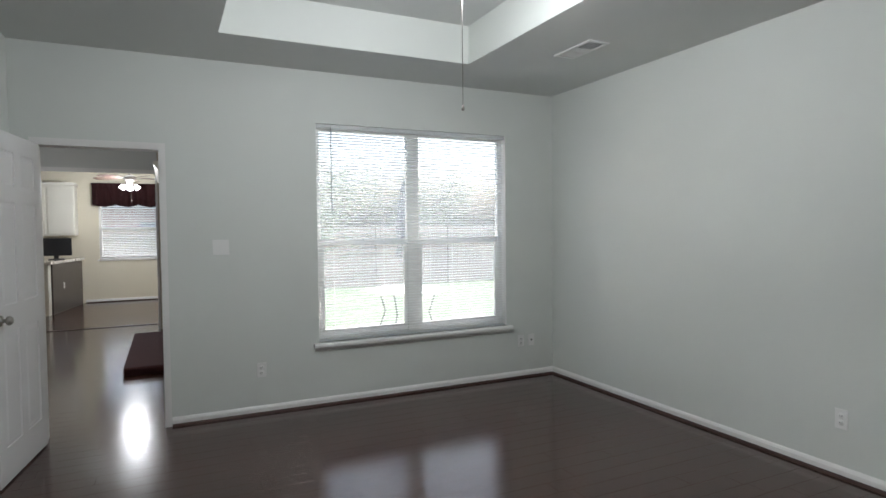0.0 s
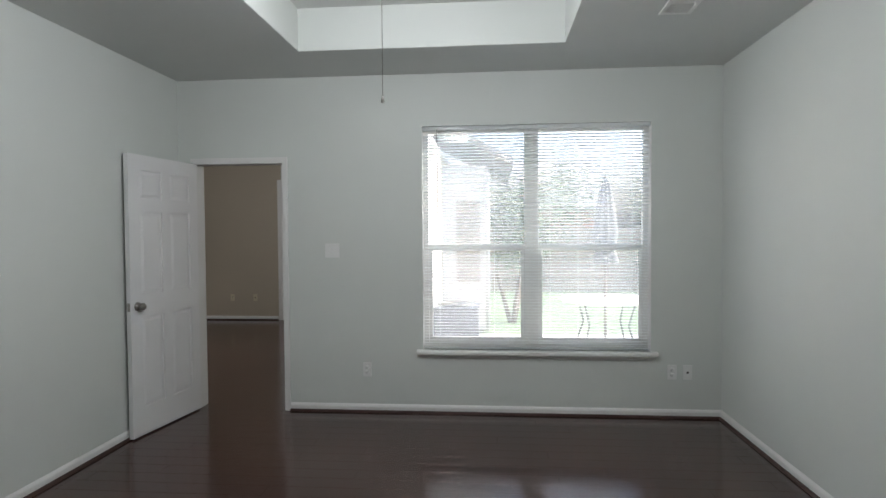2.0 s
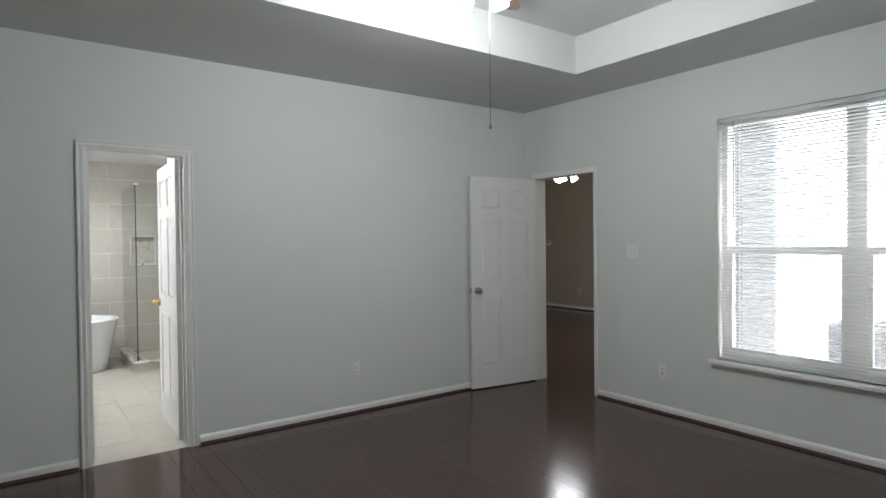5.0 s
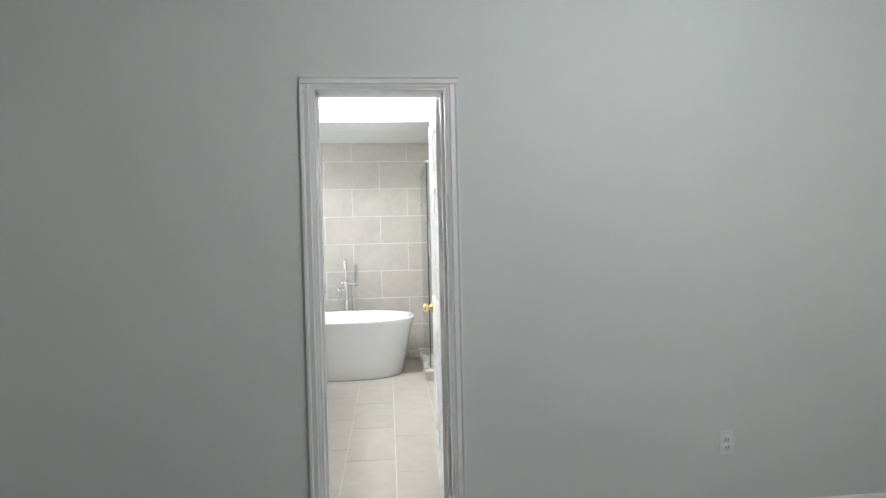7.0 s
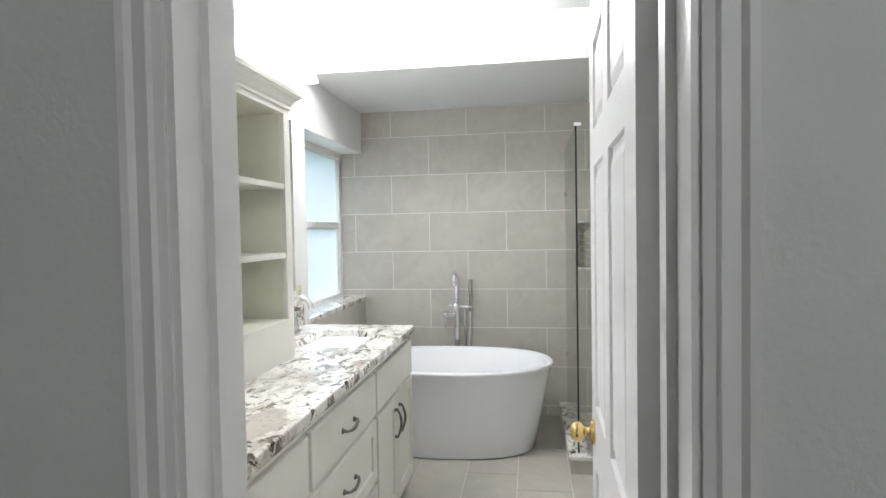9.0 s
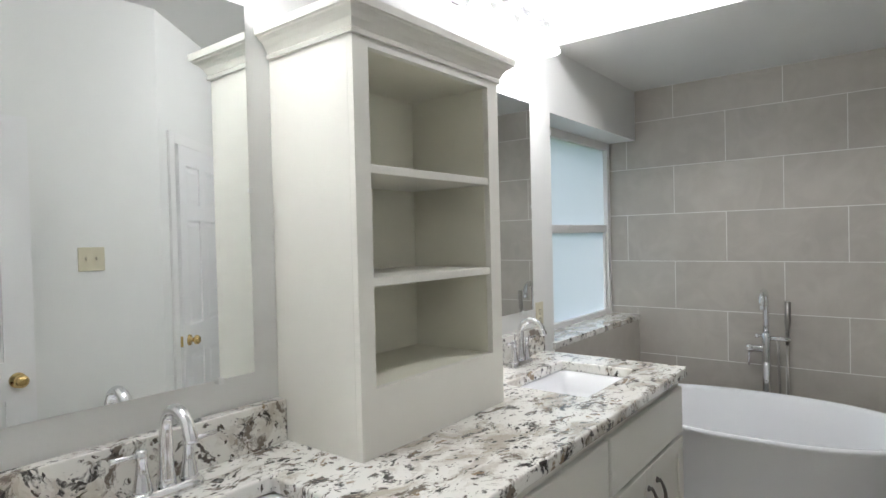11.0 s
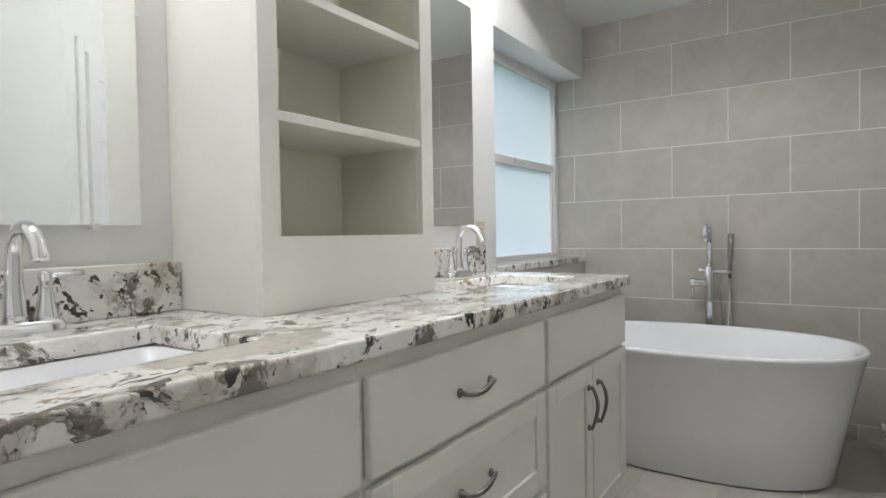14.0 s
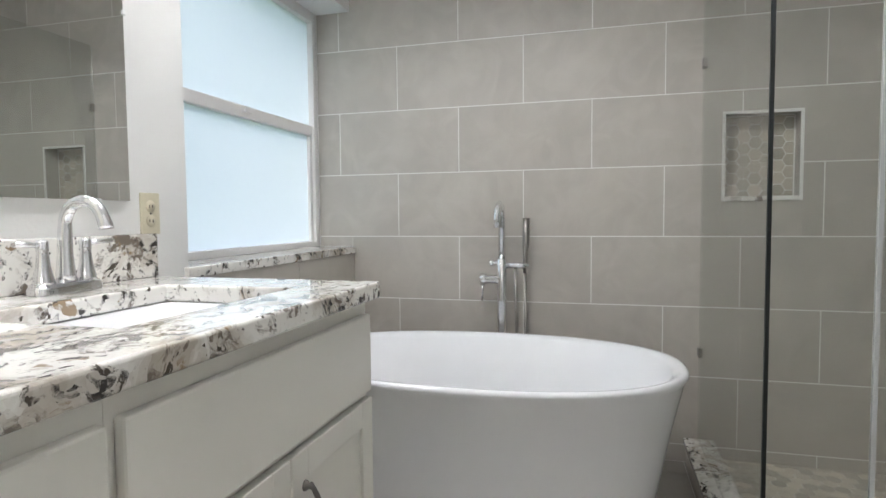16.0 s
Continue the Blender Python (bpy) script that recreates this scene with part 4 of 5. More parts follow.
R0, C0 = 1.93, -4.572
NY0, NY1, NZ0, NZ1 = -3.108, -2.80, 1.155, 1.533
for r in range(-2, 8):
    z1 = min(R0 - (r - 1) * TS, AZ) if r <= 0 else R0 - (r - 1) * TS
    z0 = R0 - r * TS
    z1, z0 = min(z1, AZ) - 0.002, max(z0, 0.0) + 0.002
    if z1 - z0 < 0.02:
        continue
    off = 0 if r % 2 else TS
    for c in range(-3, 8):
        a0, a1 = C0 + off + c * TL + 0.002, C0 + off + (c + 1) * TL - 0.002
        lo = RY + .03 if RZ0 < (z0 + z1) / 2 < RZ1 else BS + .001
        a0, a1 = max(a0, lo), min(a1, SHN - .002)
        if a1 - a0 < 0.02:
            continue
        cuts = [(a0, a1, z0, z1)]
        if a0 < NY1 and a1 > NY0 and z0 < NZ1 and z1 > NZ0:
            cuts = [(a0, NY0, z0, z1), (NY1, a1, z0, z1), (max(a0, NY0), min(a1, NY1), NZ1, z1), (max(a0, NY0), min(a1, NY1), z0, NZ0)]
        for y0, y1, q0, q1 in cuts:
            if y1 - y0 > 0.01 and q1 - q0 > 0.01:
                share("tile", tile_mesh(y1 - y0, q1 - q0), west, BW, y0, q0)
share("tile", tile_mesh(BS - RY - .031, 0.048), west, BW, RY + .03, RZ0 + .002)
# tiles under the ledge
under = structure("wall_ledge_tile", cube(BW, RX0, BS, BS + 0.004, 0, RZ0 - .034), GROUT, "grey tiles below the window ledge")
for x0, x1 in ((BW + .008, -3.42), (-3.417, RX0)):
    for z0, z1 in ((0.63, 0.93), (0.32, 0.627), (0.005, 0.317)):
        o = part("tile", cube(x0, x1, BS + .0041, BS + 0.011, z0, z1), TILE, under)

# shower niche
ni = thing("shower_niche", "recessed shower niche with hexagon mosaic and granite shelf", "niche")
D = 0.09
part("back", cube(BW - D - .01, BW - D, NY0, NY1, NZ0, NZ1), GROUT, ni)
for a in ((NY0, NY0 + .006, NZ0, NZ1), (NY1 - .006, NY1, NZ0, NZ1), (NY0 + .006, NY1 - .006, NZ1 - .006, NZ1)):
    part("side", cube(BW - D, BW - .002, *a), TILE, ni)


def hexes(name, x0, x1, y0, y1, r, place, parent):
    """Hexagon mosaic over a rectangle; place maps two coordinates and a height to a point."""
    vs, fs = [], []
    dy = r * math.sqrt(3)
    rows = int((x1 - x0) / (1.5 * r)) + 2
    for i in range(rows):
        for j in range(int((y1 - y0) / dy) + 2):
            cx, cy = x0 + i * 1.5 * r, y0 + j * dy + (dy / 2 if i % 2 else 0)
            k = len(vs)
            for s, hgt in ((0.95, 0.0), (0.93, 0.002)):
                for q in range(6):
                    px = min(max(cx + r * s * math.cos(q * math.pi / 3), x0), x1)
                    py = min(max(cy + r * s * math.sin(q * math.pi / 3), y0), y1)
                    vs.append(place(px, py, hgt))
            fs.append([k + 6 + q for q in range(6)])
            fs += [(k + q, k + (q + 1) % 6, k + 6 + (q + 1) % 6, k + 6 + q) for q in range(6)]
    me = bpy.data.meshes.new(name)
    me.from_pydata(vs, [], fs)
    me.materials.append(HEXM)
    o = new(name, me)
    o.parent = parent
    return tagged(o, kind="stuff")


HEXM = HEXT.copy()
nn, ll = HEXM.node_tree.nodes, HEXM.node_tree.links
geo, hs, mrr = nn.new("ShaderNodeNewGeometry"), nn.new("ShaderNodeHueSaturation"), nn.new("ShaderNodeMapRange")
mrr.inputs[3].default_value, mrr.inputs[4].default_value = 0.75, 1.2
ll.new(geo.outputs["Random Per Island"], mrr.inputs[0])
ll.new(mrr.outputs[0], hs.inputs["Value"])
pb = nn["Principled BSDF"]
ll.new(pb.inputs["Base Color"].links[0].from_socket, hs.inputs["Color"])
ll.new(hs.outputs[0], pb.inputs["Base Color"])
hexes("mosaic", NY0 + .012, NY1 - .012, NZ0 + .02, NZ1 - .012, 0.03, lambda a, c, h: (BW - D + 0.0003 + h * .6, a, c), ni)
b = bmesh.new()
for a in ((NY0, NY0 + 0.012, NZ0, NZ1), (NY1 - 0.012, NY1, NZ0, NZ1), (NY0 + .012, NY1 - .012, NZ1 - 0.012, NZ1)):
    box(b, BW - .001, BW + 0.005, a[0], a[1], a[2], a[3])
part("edge_trim", b, GROUT, ni)
part("shelf", cube(BW - D, BW + 0.012, NY0 + .012, NY1 - .012, NZ0, NZ0 + 0.02, 0.003), GRANITE, ni)

# shower: curb, floor, glass
SX, SY = -2.93, -3.185
b = bmesh.new()
box(b, BW, SX + 0.05, SY - 0.05, SY + 0.05, 0, 0.085)
box(b, SX - 0.05, SX + 0.05, SY + .05, SHN, 0, 0.085)
structure("shower_curb_base", b, TILE, "tiled curb of the shower")
tagged(part("shower_curb", box(cube(BW, SX + 0.062, SY - 0.062, SY + 0.062, 0.0855, 0.11, 0.004), SX - .062, SX + .062, SY + .0625, SHN, 0.0855, 0.11, 0.004), GRANITE), "speckled white granite curb round the shower", "curb")
structure("shower_floor", cube(BW, SX - .05, SY + .05, SHN, 0, 0.025), GROUT, "grout of the shower floor")
hexes("shower_mosaic", BW, SX - .05, SY + .05, SHN - .003, 0.032, lambda a, c, h: (a, c, 0.0252 + h * .8), bpy.data.objects["shower_floor"])
dr = thing("shower_drain", "round metal drain in the shower floor", "drain", m=pose(-3.35, -2.75, 0.0275))
part("grate", lathe(bmesh.new(), [(0.055, 0), (0.055, 0.003), (0.04, 0.004), (0, 0.004)], (0, 0, 0), 20), NICKEL, dr)
GT = 2.09
sg = thing("shower_screen", "frameless clear glass shower screen with dark edges", "shower screen")
p = part("side_panel", cube(BW + .002, SX - .005, SY - 0.004, SY + 0.004, 0.112, GT), SHGLASS, sg)
p.visible_shadow = False
part("corner_edge", cube(SX - .0048, SX + 0.005, SY - 0.005, SY + 0.005, 0.112, GT), SHEDGE, sg)
p = part("front_panel", cube(SX - .004, SX + .004, SY + .0052, -2.945, 0.112, GT), SHGLASS, sg)
p.visible_shadow = False
part("seal", cube(SX - .006, SX + .006, -2.9445, -2.934, 0.112, GT), mat("clear_seal", (0.55, 0.56, 0.55), 0.15), sg)
part("corner_clamp", cube(SX - .05, SX + .012, SY - .012, SY + .03, GT - .002, GT + 0.02, 0.003), CHROME, sg)
for z in (0.5, 1.74):
    part("wall_clip", cube(BW + .002, BW + .03, SY - .009, SY + .009, z - .02, z + .02, 0.002), NICKEL, sg)
sd = thing("shower_door", "frameless clear glass shower door with chrome handle", "shower door")
p = part("pane", cube(SX - .004, SX + .004, -2.933, -2.3, 0.125, GT), SHGLASS, sd)
p.visible_shadow = False
hb = bmesh.new()
for s in (1, -1):
    tube(hb, [(SX + s * .005, -2.885, 0.99), (SX + s * .035, -2.885, 0.99), (SX + s * .048, -2.885, 1.0), (SX + s * .048, -2.885, 1.02), (SX + s * .048, -2.885, 1.17), (SX + s * .048, -2.885, 1.19), (SX + s * .035, -2.885, 1.20), (SX + s * .005, -2.885, 1.20)], 0.009, 10)
part("handle", hb, CHROME, sd)
p = part("fixed_pane", cube(SX - .004, SX + .004, -2.297, SHN - .003, 0.112, GT), SHGLASS, sd)
p.visible_shadow = False

# floor tiles
bf = bpy.data.objects["bath_floor_base"]
ft = {}
FT0 = (-2.836, -3.863)
for j in range(-4, 8):
    y0, y1 = FT0[1] + j * 0.31 + .0015, FT0[1] + (j + 1) * 0.31 - .0015
    for i in range(-3, 6):
        x0 = FT0[0] + i * 0.617 + (0.205 * (j % 3)) + .0015
        x1 = x0 + 0.614
        a0, a1, c0, c1 = max(x0, BW), min(x1, -T - .02), max(y0, BS), min(y1, -1.32)
        if a1 - a0 < 0.02 or c1 - c0 < 0.02:
            continue
        k = (round(a1 - a0, 3), round(c1 - c0, 3))
        if k not in ft:
            g = cube(0, k[0], 0, k[1], -0.0035, 0)
            me = bpy.data.meshes.new("floor_tile")
            g.to_mesh(me)
            g.free()
            me.materials.append(FTILE)
            ft[k] = me
        share("floor_tile", ft[k], bf, a0, c0, 0)

# ---- bath tub ----
tub = thing("bathtub", "white freestanding oval bathtub on the tile floor", "bathtub", m=pose(-3.345, -4.04, 0.0005))
g = bmesh.new()
prof = [(0.0, 0.0, 0), (0.325, 0.585, 0.0), (0.34, 0.60, 0.012), (0.362, 0.635, 0.2), (0.392, 0.675, 0.4), (0.428, 0.712, 0.555), (0.437, 0.723, 0.572), (0.435, 0.721, 0.583),
        (0.425, 0.71, 0.588), (0.409, 0.694, 0.585), (0.398, 0.671, 0.57), (0.355, 0.60, 0.35), (0.30, 0.50, 0.17), (0.24, 0.40, 0.125), (0.0, 0.0, 0.115)]
N = 64
rings = []
for a, c, z in prof:
    if a == 0:
        rings.append([g.verts.new((0, 0, z))])
        continue
    ring = []
    for k in range(N):
        th_ = k * math.tau / N
        e = 2.35
        cx, cy = math.cos(th_), math.sin(th_)
        ring.append(g.verts.new((a * math.copysign(abs(cx) ** (2 / e), cx), c * math.copysign(abs(cy) ** (2 / e), cy), z)))
    rings.append(ring)
for p, q in zip(rings, rings[1:]):
    for k in range(N):
        pa, pb_, qa, qb = p[k % len(p)], p[(k + 1) % len(p)], q[k % len(q)], q[(k + 1) % len(q)]
        vv = []
        for v in (pa, pb_, qb, qa):
            if v not in vv:
                vv.append(v)
        g.faces.new(vv).smooth = True
part("shell", g, CERAM, tub)
part("overflow", lathe(bmesh.new(), [(0.03, 0), (0.028, 0.006), (0, 0.008)], (0.0, -0.615, 0.44), 18, turn=pose(0, 0, 0, -80)), CHROME, tub)
part("drain", lathe(bmesh.new(), [(0.035, 0), (0.033, 0.004), (0, 0.005)], (0, -0.2, 0.119), 18), CHROME, tub)

tf = thing("tub_filler", "chrome floor-standing tub filler with hand shower", "faucet", m=pose(-3.885, -4.04, 0.0005))
part("base", lathe(bmesh.new(), [(0.045, 0), (0.045, 0.01), (0.03, 0.014), (0, 0.014)], (0, 0, 0), 24), CHROME, tf)
part("column", lathe(bmesh.new(), [(0.024, 0.01), (0.024, 0.90), (0.022, 0.905), (0.014, 0.906)], (0, 0, 0), 24), CHROME, tf)
part("spout", tube(bmesh.new(), [(0, 0, 0.9), (0, 0, 1.09)] + arc((0.06, 0, 1.09), 0.06, 180, 0, "xz", 12)[1:] + [(0.12, 0, 1.05)], 0.0165, 16), CHROME, tf)
mx = part("mixer", lathe(bmesh.new(), [(0.02, 0), (0.02, 0.07), (0.026, 0.072), (0.026, 0.10), (0, 0.102)], (0, -0.0, 0.81), 20, turn=pose(0, 0, 0, 90)), CHROME, tf)
part("lever", tube(bmesh.new(), [(0, -0.088, 0.80), (0.005, -0.092, 0.71)], 0.006, 10), CHROME, mx)
part("diverter", lathe(bmesh.new(), [(0.009, 0), (0.009, 0.03), (0.014, 0.031), (0.014, 0.045), (0, 0.046)], (0, -0.01, 0.885), 14, turn=pose(0, 0, 0, 90)), CHROME, tf)
part("bracket", tube(bmesh.new(), [(0, 0.015, 0.875), (0, 0.125, 0.875)], 0.014, 14), CHROME, tf)
part("hand_shower", tube(bmesh.new(), [(0.0, 0.105, 0.84), (0.0, 0.108, 0.95), (0.0, 0.109, 0.96), (0.003, 0.112, 1.09)], [0.009, 0.011, 0.016, 0.016], 14), NICKEL, tf)
part("hose", tube(bmesh.new(), [(0, 0.06, 0.86), (0.0, 0.063, 0.7), (0.005, 0.075, 0.4), (0.01, 0.09, 0.2), (0.01, 0.105, 0.22), (0.0, 0.11, 0.5), (0.0, 0.105, 0.84)], 0.007, 10), NICKEL, tf)

# ---- vanity ----
CZ, CF = 0.942, -4.125          # counter height and front edge
FY = CF - 0.03                  # cabinet front
VX = -2.57                     # cabinet end


def pull(parent, x, z, upright=False, ln=0.145):
    """An arched nickel cabinet pull with flared feet."""
    b = bmesh.new()
    pts, rs = [], []
    for i in range(13):
        f = i / 12
        u, out = (f - 0.5) * ln, 0.012 + 0.020 * math.sin(math.pi * f)
        w = 0.006 * math.sin(2 * math.pi * f)
        pts.append((x + w, FY + 0.02 + out, z + u) if upright else (x + u, FY + 0.02 + out, z - 0.004 + w))
        rs.append(0.0045 + 0.002 * math.sin(math.pi * f))
    tube(b, pts, rs, 8)
    for s in (-0.5, 0.5):
        c = (x, FY + 0.0205, z + s * ln * .92) if upright else (x + s * ln * .92, FY + 0.0205, z - .004)
        lathe(b, [(0.011, 0), (0.010, 0.004), (0.006, 0.008), (0.006, 0.016), (0, 0.017)], c, 12, turn=pose(0, 0, 0, -90))
    part("handle", b, PEWTER, parent, "dark pewter arched pull")


def front(parent, name, x0, x1, z0, z1, shaker=True):
    """A cabinet front; framed with a recessed panel, or a plain slab with eased edges."""
    b = bmesh.new()
    y = FY + 0.0005
    if not shaker:
        box(b, x0, x1, y, y + 0.02, z0, z1, 0.005)
    else:
        f = 0.058
        box(b, x0 + .004, x1 - .004, y, y + 0.011, z0 + .004, z1 - .004)
        d = part(name, b, CAB, parent)
        for nm, a in (("stile", (x0, x0 + f, z0, z1)), ("stile", (x1 - f, x1, z0, z1)), ("rail", (x0 + f, x1 - f, z0, z0 + f)), ("rail", (x0 + f, x1 - f, z1 - f, z1))):
            part(nm, cube(a[0], a[1], y + .0005, y + 0.02, a[2], a[3], 0.0025), CAB, d)
        return d
    return part(name, b, CAB, parent)


def base_unit(label, x0, x1):
    u = thing("vanity_cabinet", label, "cabinet", "vanity cabinets")
    part("body", cube(x0, x1, BS + .001, FY, 0.1, 0.66), CAB, u)
    for nm, a in (("side", (x0, x0 + .02, BS + .001, FY)), ("side", (x1 - .02, x1, BS + .001, FY)), ("top_rail", (x0 + .02, x1 - .02, FY - .02, FY)), ("back_rail", (x0 + .02, x1 - .02, BS + .001, BS + .02))):
        part(nm, cube(*a, 0.6602, CZ - .042), CAB, u)
    part("toe_kick", cube(x0, x1, BS + .001, FY - 0.07, 0, 0.0995), CAB, u)
    return u


XA, XB = -1.028, -1.80
u = base_unit("cream painted vanity cabinet with sink and two doors", XA + .0005, -TB - .002)
front(u, "false_front", XA + 0.012, -TB - .02, 0.682, 0.868, False)
for x0, x1, hx in ((XA + .012, -0.612, -0.665), (-0.606, -TB - .02, -0.555)):
    d = front(u, "door", x0, x1, 0.12, 0.666)
    pull(d, hx, 0.53, True)
u = base_unit("cream painted vanity cabinet with three drawers", XB + .0005, XA - .0005)
for z0, z1, sh_ in ((0.682, 0.868, False), (0.40, 0.666, True), (0.12, 0.378, True)):
    d = front(u, "drawer", XB + 0.012, XA - 0.012, z0, z1, sh_)
    pull(d, (XA + XB) / 2 + .015, (z0 + z1) / 2 + (0.0 if sh_ is False else .02))
u = base_unit("cream painted vanity cabinet with far sink and two doors", VX, XB - .0005)
front(u, "false_front", VX + 0.012, XB - 0.012, 0.682, 0.868, False)
for x0, x1, hx in ((VX + .012, -2.182, -2.225), (-2.176, XB - .012, -2.135)):
    d = front(u, "door", x0, x1, 0.12, 0.666)
    pull(d, hx, 0.53, True)

# granite counter with two sink openings
S1, S2, SYB, SYF = (-0.92, -0.42), (-2.43, -1.95), -4.61, -4.275
top = bmesh.new()
xs = [-2.60, S2[0], S2[1], S1[0], S1[1], -TB - .001]
ys = [BS + .001, SYB, SYF, CF]
g = bmesh.new()
grid = [[g.verts.new((x, y, CZ)) for y in ys] for x in xs]
for i in range(5):
    for j in range(3):
        if j == 1 and i in (1, 3):
            continue
        g.faces.new((grid[i][j], grid[i + 1][j], grid[i + 1][j + 1], grid[i][j + 1]))
ret = bmesh.ops.extrude_face_region(g, geom=g.faces[:])
for v in [e for e in ret["geom"] if isinstance(e, bmesh.types.BMVert)]:
    v.co.z -= 0.041
bmesh.ops.recalc_face_normals(g, faces=g.faces)
sharp = [e for e in g.edges if len(e.link_faces) == 2 and abs(e.link_faces[0].normal.dot(e.link_faces[1].normal)) < 0.5]
bmesh.ops.bevel(g, geom=sharp, offset=0.006, segments=3, affect='EDGES', profile=0.5)
ct = tagged(part("vanity_counter", g, GRANITE), "speckled white and brown granite counter on the vanity", "countertop")
for x0, x1 in ((-1.095, -TB - .001), (-2.60, -1.749)):
    part("backsplash", cube(x0, x1, BS + .001, BS + 0.04, CZ + .0005, CZ + 0.118, 0.003), GRANITE, ct)
for (x0, x1), lb in ((S1, "white rectangular undermount sink set in the granite counter"), (S2, "white rectangular undermount sink at the counter's far end")):
    s = thing("sink", lb, "sink")
    g = bmesh.new()
    xc, yc = (x0 + x1) / 2, (SYB + SYF) / 2
    rings = []
    for dx, dy, z in ((0.014, 0.014, CZ - .0425), (-0.002, -0.002, CZ - .0425), (-0.012, -0.010, CZ - 0.12), (-0.05, -0.04, CZ - 0.165), (-0.16, -0.11, CZ - 0.172)):
        w, h = (x1 - x0) / 2 + dx, (SYF - SYB) / 2 + dy
        ring = []
        for k in range(40):
            a = (k + .5) * math.tau / 40
            c, sn = math.cos(a), math.sin(a)
            e = 8.0
            ring.append(g.verts.new((xc + w * math.copysign(abs(c) ** (2 / e), c), yc + h * math.copysign(abs(sn) ** (2 / e), sn), z)))
        rings.append(ring)
    for p, q in zip(rings, rings[1:]):
        for k in range(40):
            g.faces.new((p[k], p[(k + 1) % 40], q[(k + 1) % 40], q[k])).smooth = True
    g.faces.new(rings[-1])
    part("basin", g, CERAM, s)
    part("drain", lathe(bmesh.new(), [(0.024, 0), (0.022, 0.003), (0, 0.004)], (xc, yc - .02, CZ - .1718), 16), CHROME, s)


def basin_faucet(x, label):
    f = thing("basin_faucet", label, "faucet", "vanity faucets", m=pose(x, -4.715, CZ + .0005))
    b = bmesh.new()
    g = bmesh.new()
    rings = []
    for sx, sy, z in ((0.082, 0.028, 0), (0.082, 0.028, 0.014), (0.076, 0.023, 0.024)):
        rings.append([g.verts.new((sx * math.copysign(abs(math.cos(k * math.tau / 40)) ** 0.5, math.cos(k * math.tau / 40)), sy * math.copysign(abs(math.sin(k * math.tau / 40)) ** 0.6, math.sin(k * math.tau / 40)), z)) for k in range(40)])
    for p, q in zip(rings, rings[1:]):
        for k in range(40):
            g.faces.new((p[k], p[(k + 1) % 40], q[(k + 1) % 40], q[k])).smooth = True
    g.faces.new(rings[-1])
    part("base_plate", join(b, g), CHROME, f)
    part("spout", tube(bmesh.new(), [(0, 0, 0.022), (0, 0, 0.04), (0, 0, 0.09), (0, 0.004, 0.14)] + arc((0, 0.056, 0.145), 0.052, 175, 25, "yz", 14) + [(0, 0.112, 0.145), (0, 0.113, 0.138)],
                       [0.022, 0.019, 0.0155, 0.014] + [0.0135] * 15 + [0.0145, 0.0145], 16), CHROME, f)
    for s in (-1, 1):
        h = part("valve", lathe(bmesh.new(), [(0.022, 0.022), (0.02, 0.03), (0.014, 0.06), (0.011, 0.09), (0.012, 0.094), (0.012, 0.112), (0.009, 0.115), (0, 0.115)], (s * 0.052, 0, 0), 18), CHROME, f)
        part("lever", tube(bmesh.new(), [(s * 0.052, 0, 0.104), (s * 0.085, 0.004, 0.107), (s * 0.118, 0.006, 0.109)], [0.006, 0.0055, 0.006], 10), CHROME, h)
    return f


basin_faucet(-0.722, "chrome two-handle gooseneck faucet behind the sink")
basin_faucet(-2.255, "chrome two-handle gooseneck faucet behind the far sink")

# shelf tower on the counter
tw = thing("shelf_tower", "cream open shelf tower with crown standing on the counter", "shelf")
X0, X1, Y1, ZT = -1.748, -1.096, -4.482, 2.045
OX0, OX1, OZ0, OZ1 = -1.69, -1.15, 1.116, 1.982
b = bmesh.new()
for a in ((X0, OX0, CZ + .001, ZT), (OX1, X1, CZ + .001, ZT), (OX0, OX1, CZ + .001, OZ0), (OX0, OX1, OZ1, ZT)):
    box(b, a[0], a[1], Y1 - 0.02, Y1, a[2], a[3])
part("face_frame", b, CAB, tw)
part("side", cube(X0, X0 + 0.018, BS + .002, Y1 - .0205, CZ + .001, ZT), CAB, tw)
part("side", cube(X1 - 0.018, X1, BS + .002, Y1 - .0205, CZ + .001, ZT), CAB, tw)
part("back", cube(X0 + .0185, X1 - .0185, BS + .002, BS + .012, OZ0 - .02, OZ1 + .02), CABIN, tw, "khaki cream shelf back")
part("lining", cube(X0 + .0185, OX0, BS + .0125, Y1 - .021, OZ0, OZ1), CABIN, tw, "khaki cream shelf lining")
part("lining", cube(OX1, X1 - .0185, BS + .0125, Y1 - .021, OZ0, OZ1), CABIN, tw, "khaki cream shelf lining")
part("bottom", cube(X0 + .0185, X1 - .0185, BS + .0125, Y1 - .021, OZ0 - .02, OZ0), CABIN, tw)
part("top", cube(X0 + .0185, X1 - .0185, BS + .0125, Y1 - .021, OZ1, OZ1 + .02), CABIN, tw)
for z in (1.398, 1.688):
    part("shelf", cube(OX0 + .0005, OX1 - .0005, BS + .0125, Y1 - .004, z - .023, z, 0.002), CAB, tw)
b = bmesh.new()
crown = [(0, 0), (0.008, 0), (0.010, 0.010), (0.006, 0.014), (0.010, 0.020), (0.016, 0.032), (0.026, 0.044), (0.038, 0.052), (0.040, 0.056), (0.046, 0.058), (0.048, 0.078), (0, 0.078)]
g = bmesh.new()
rings = []
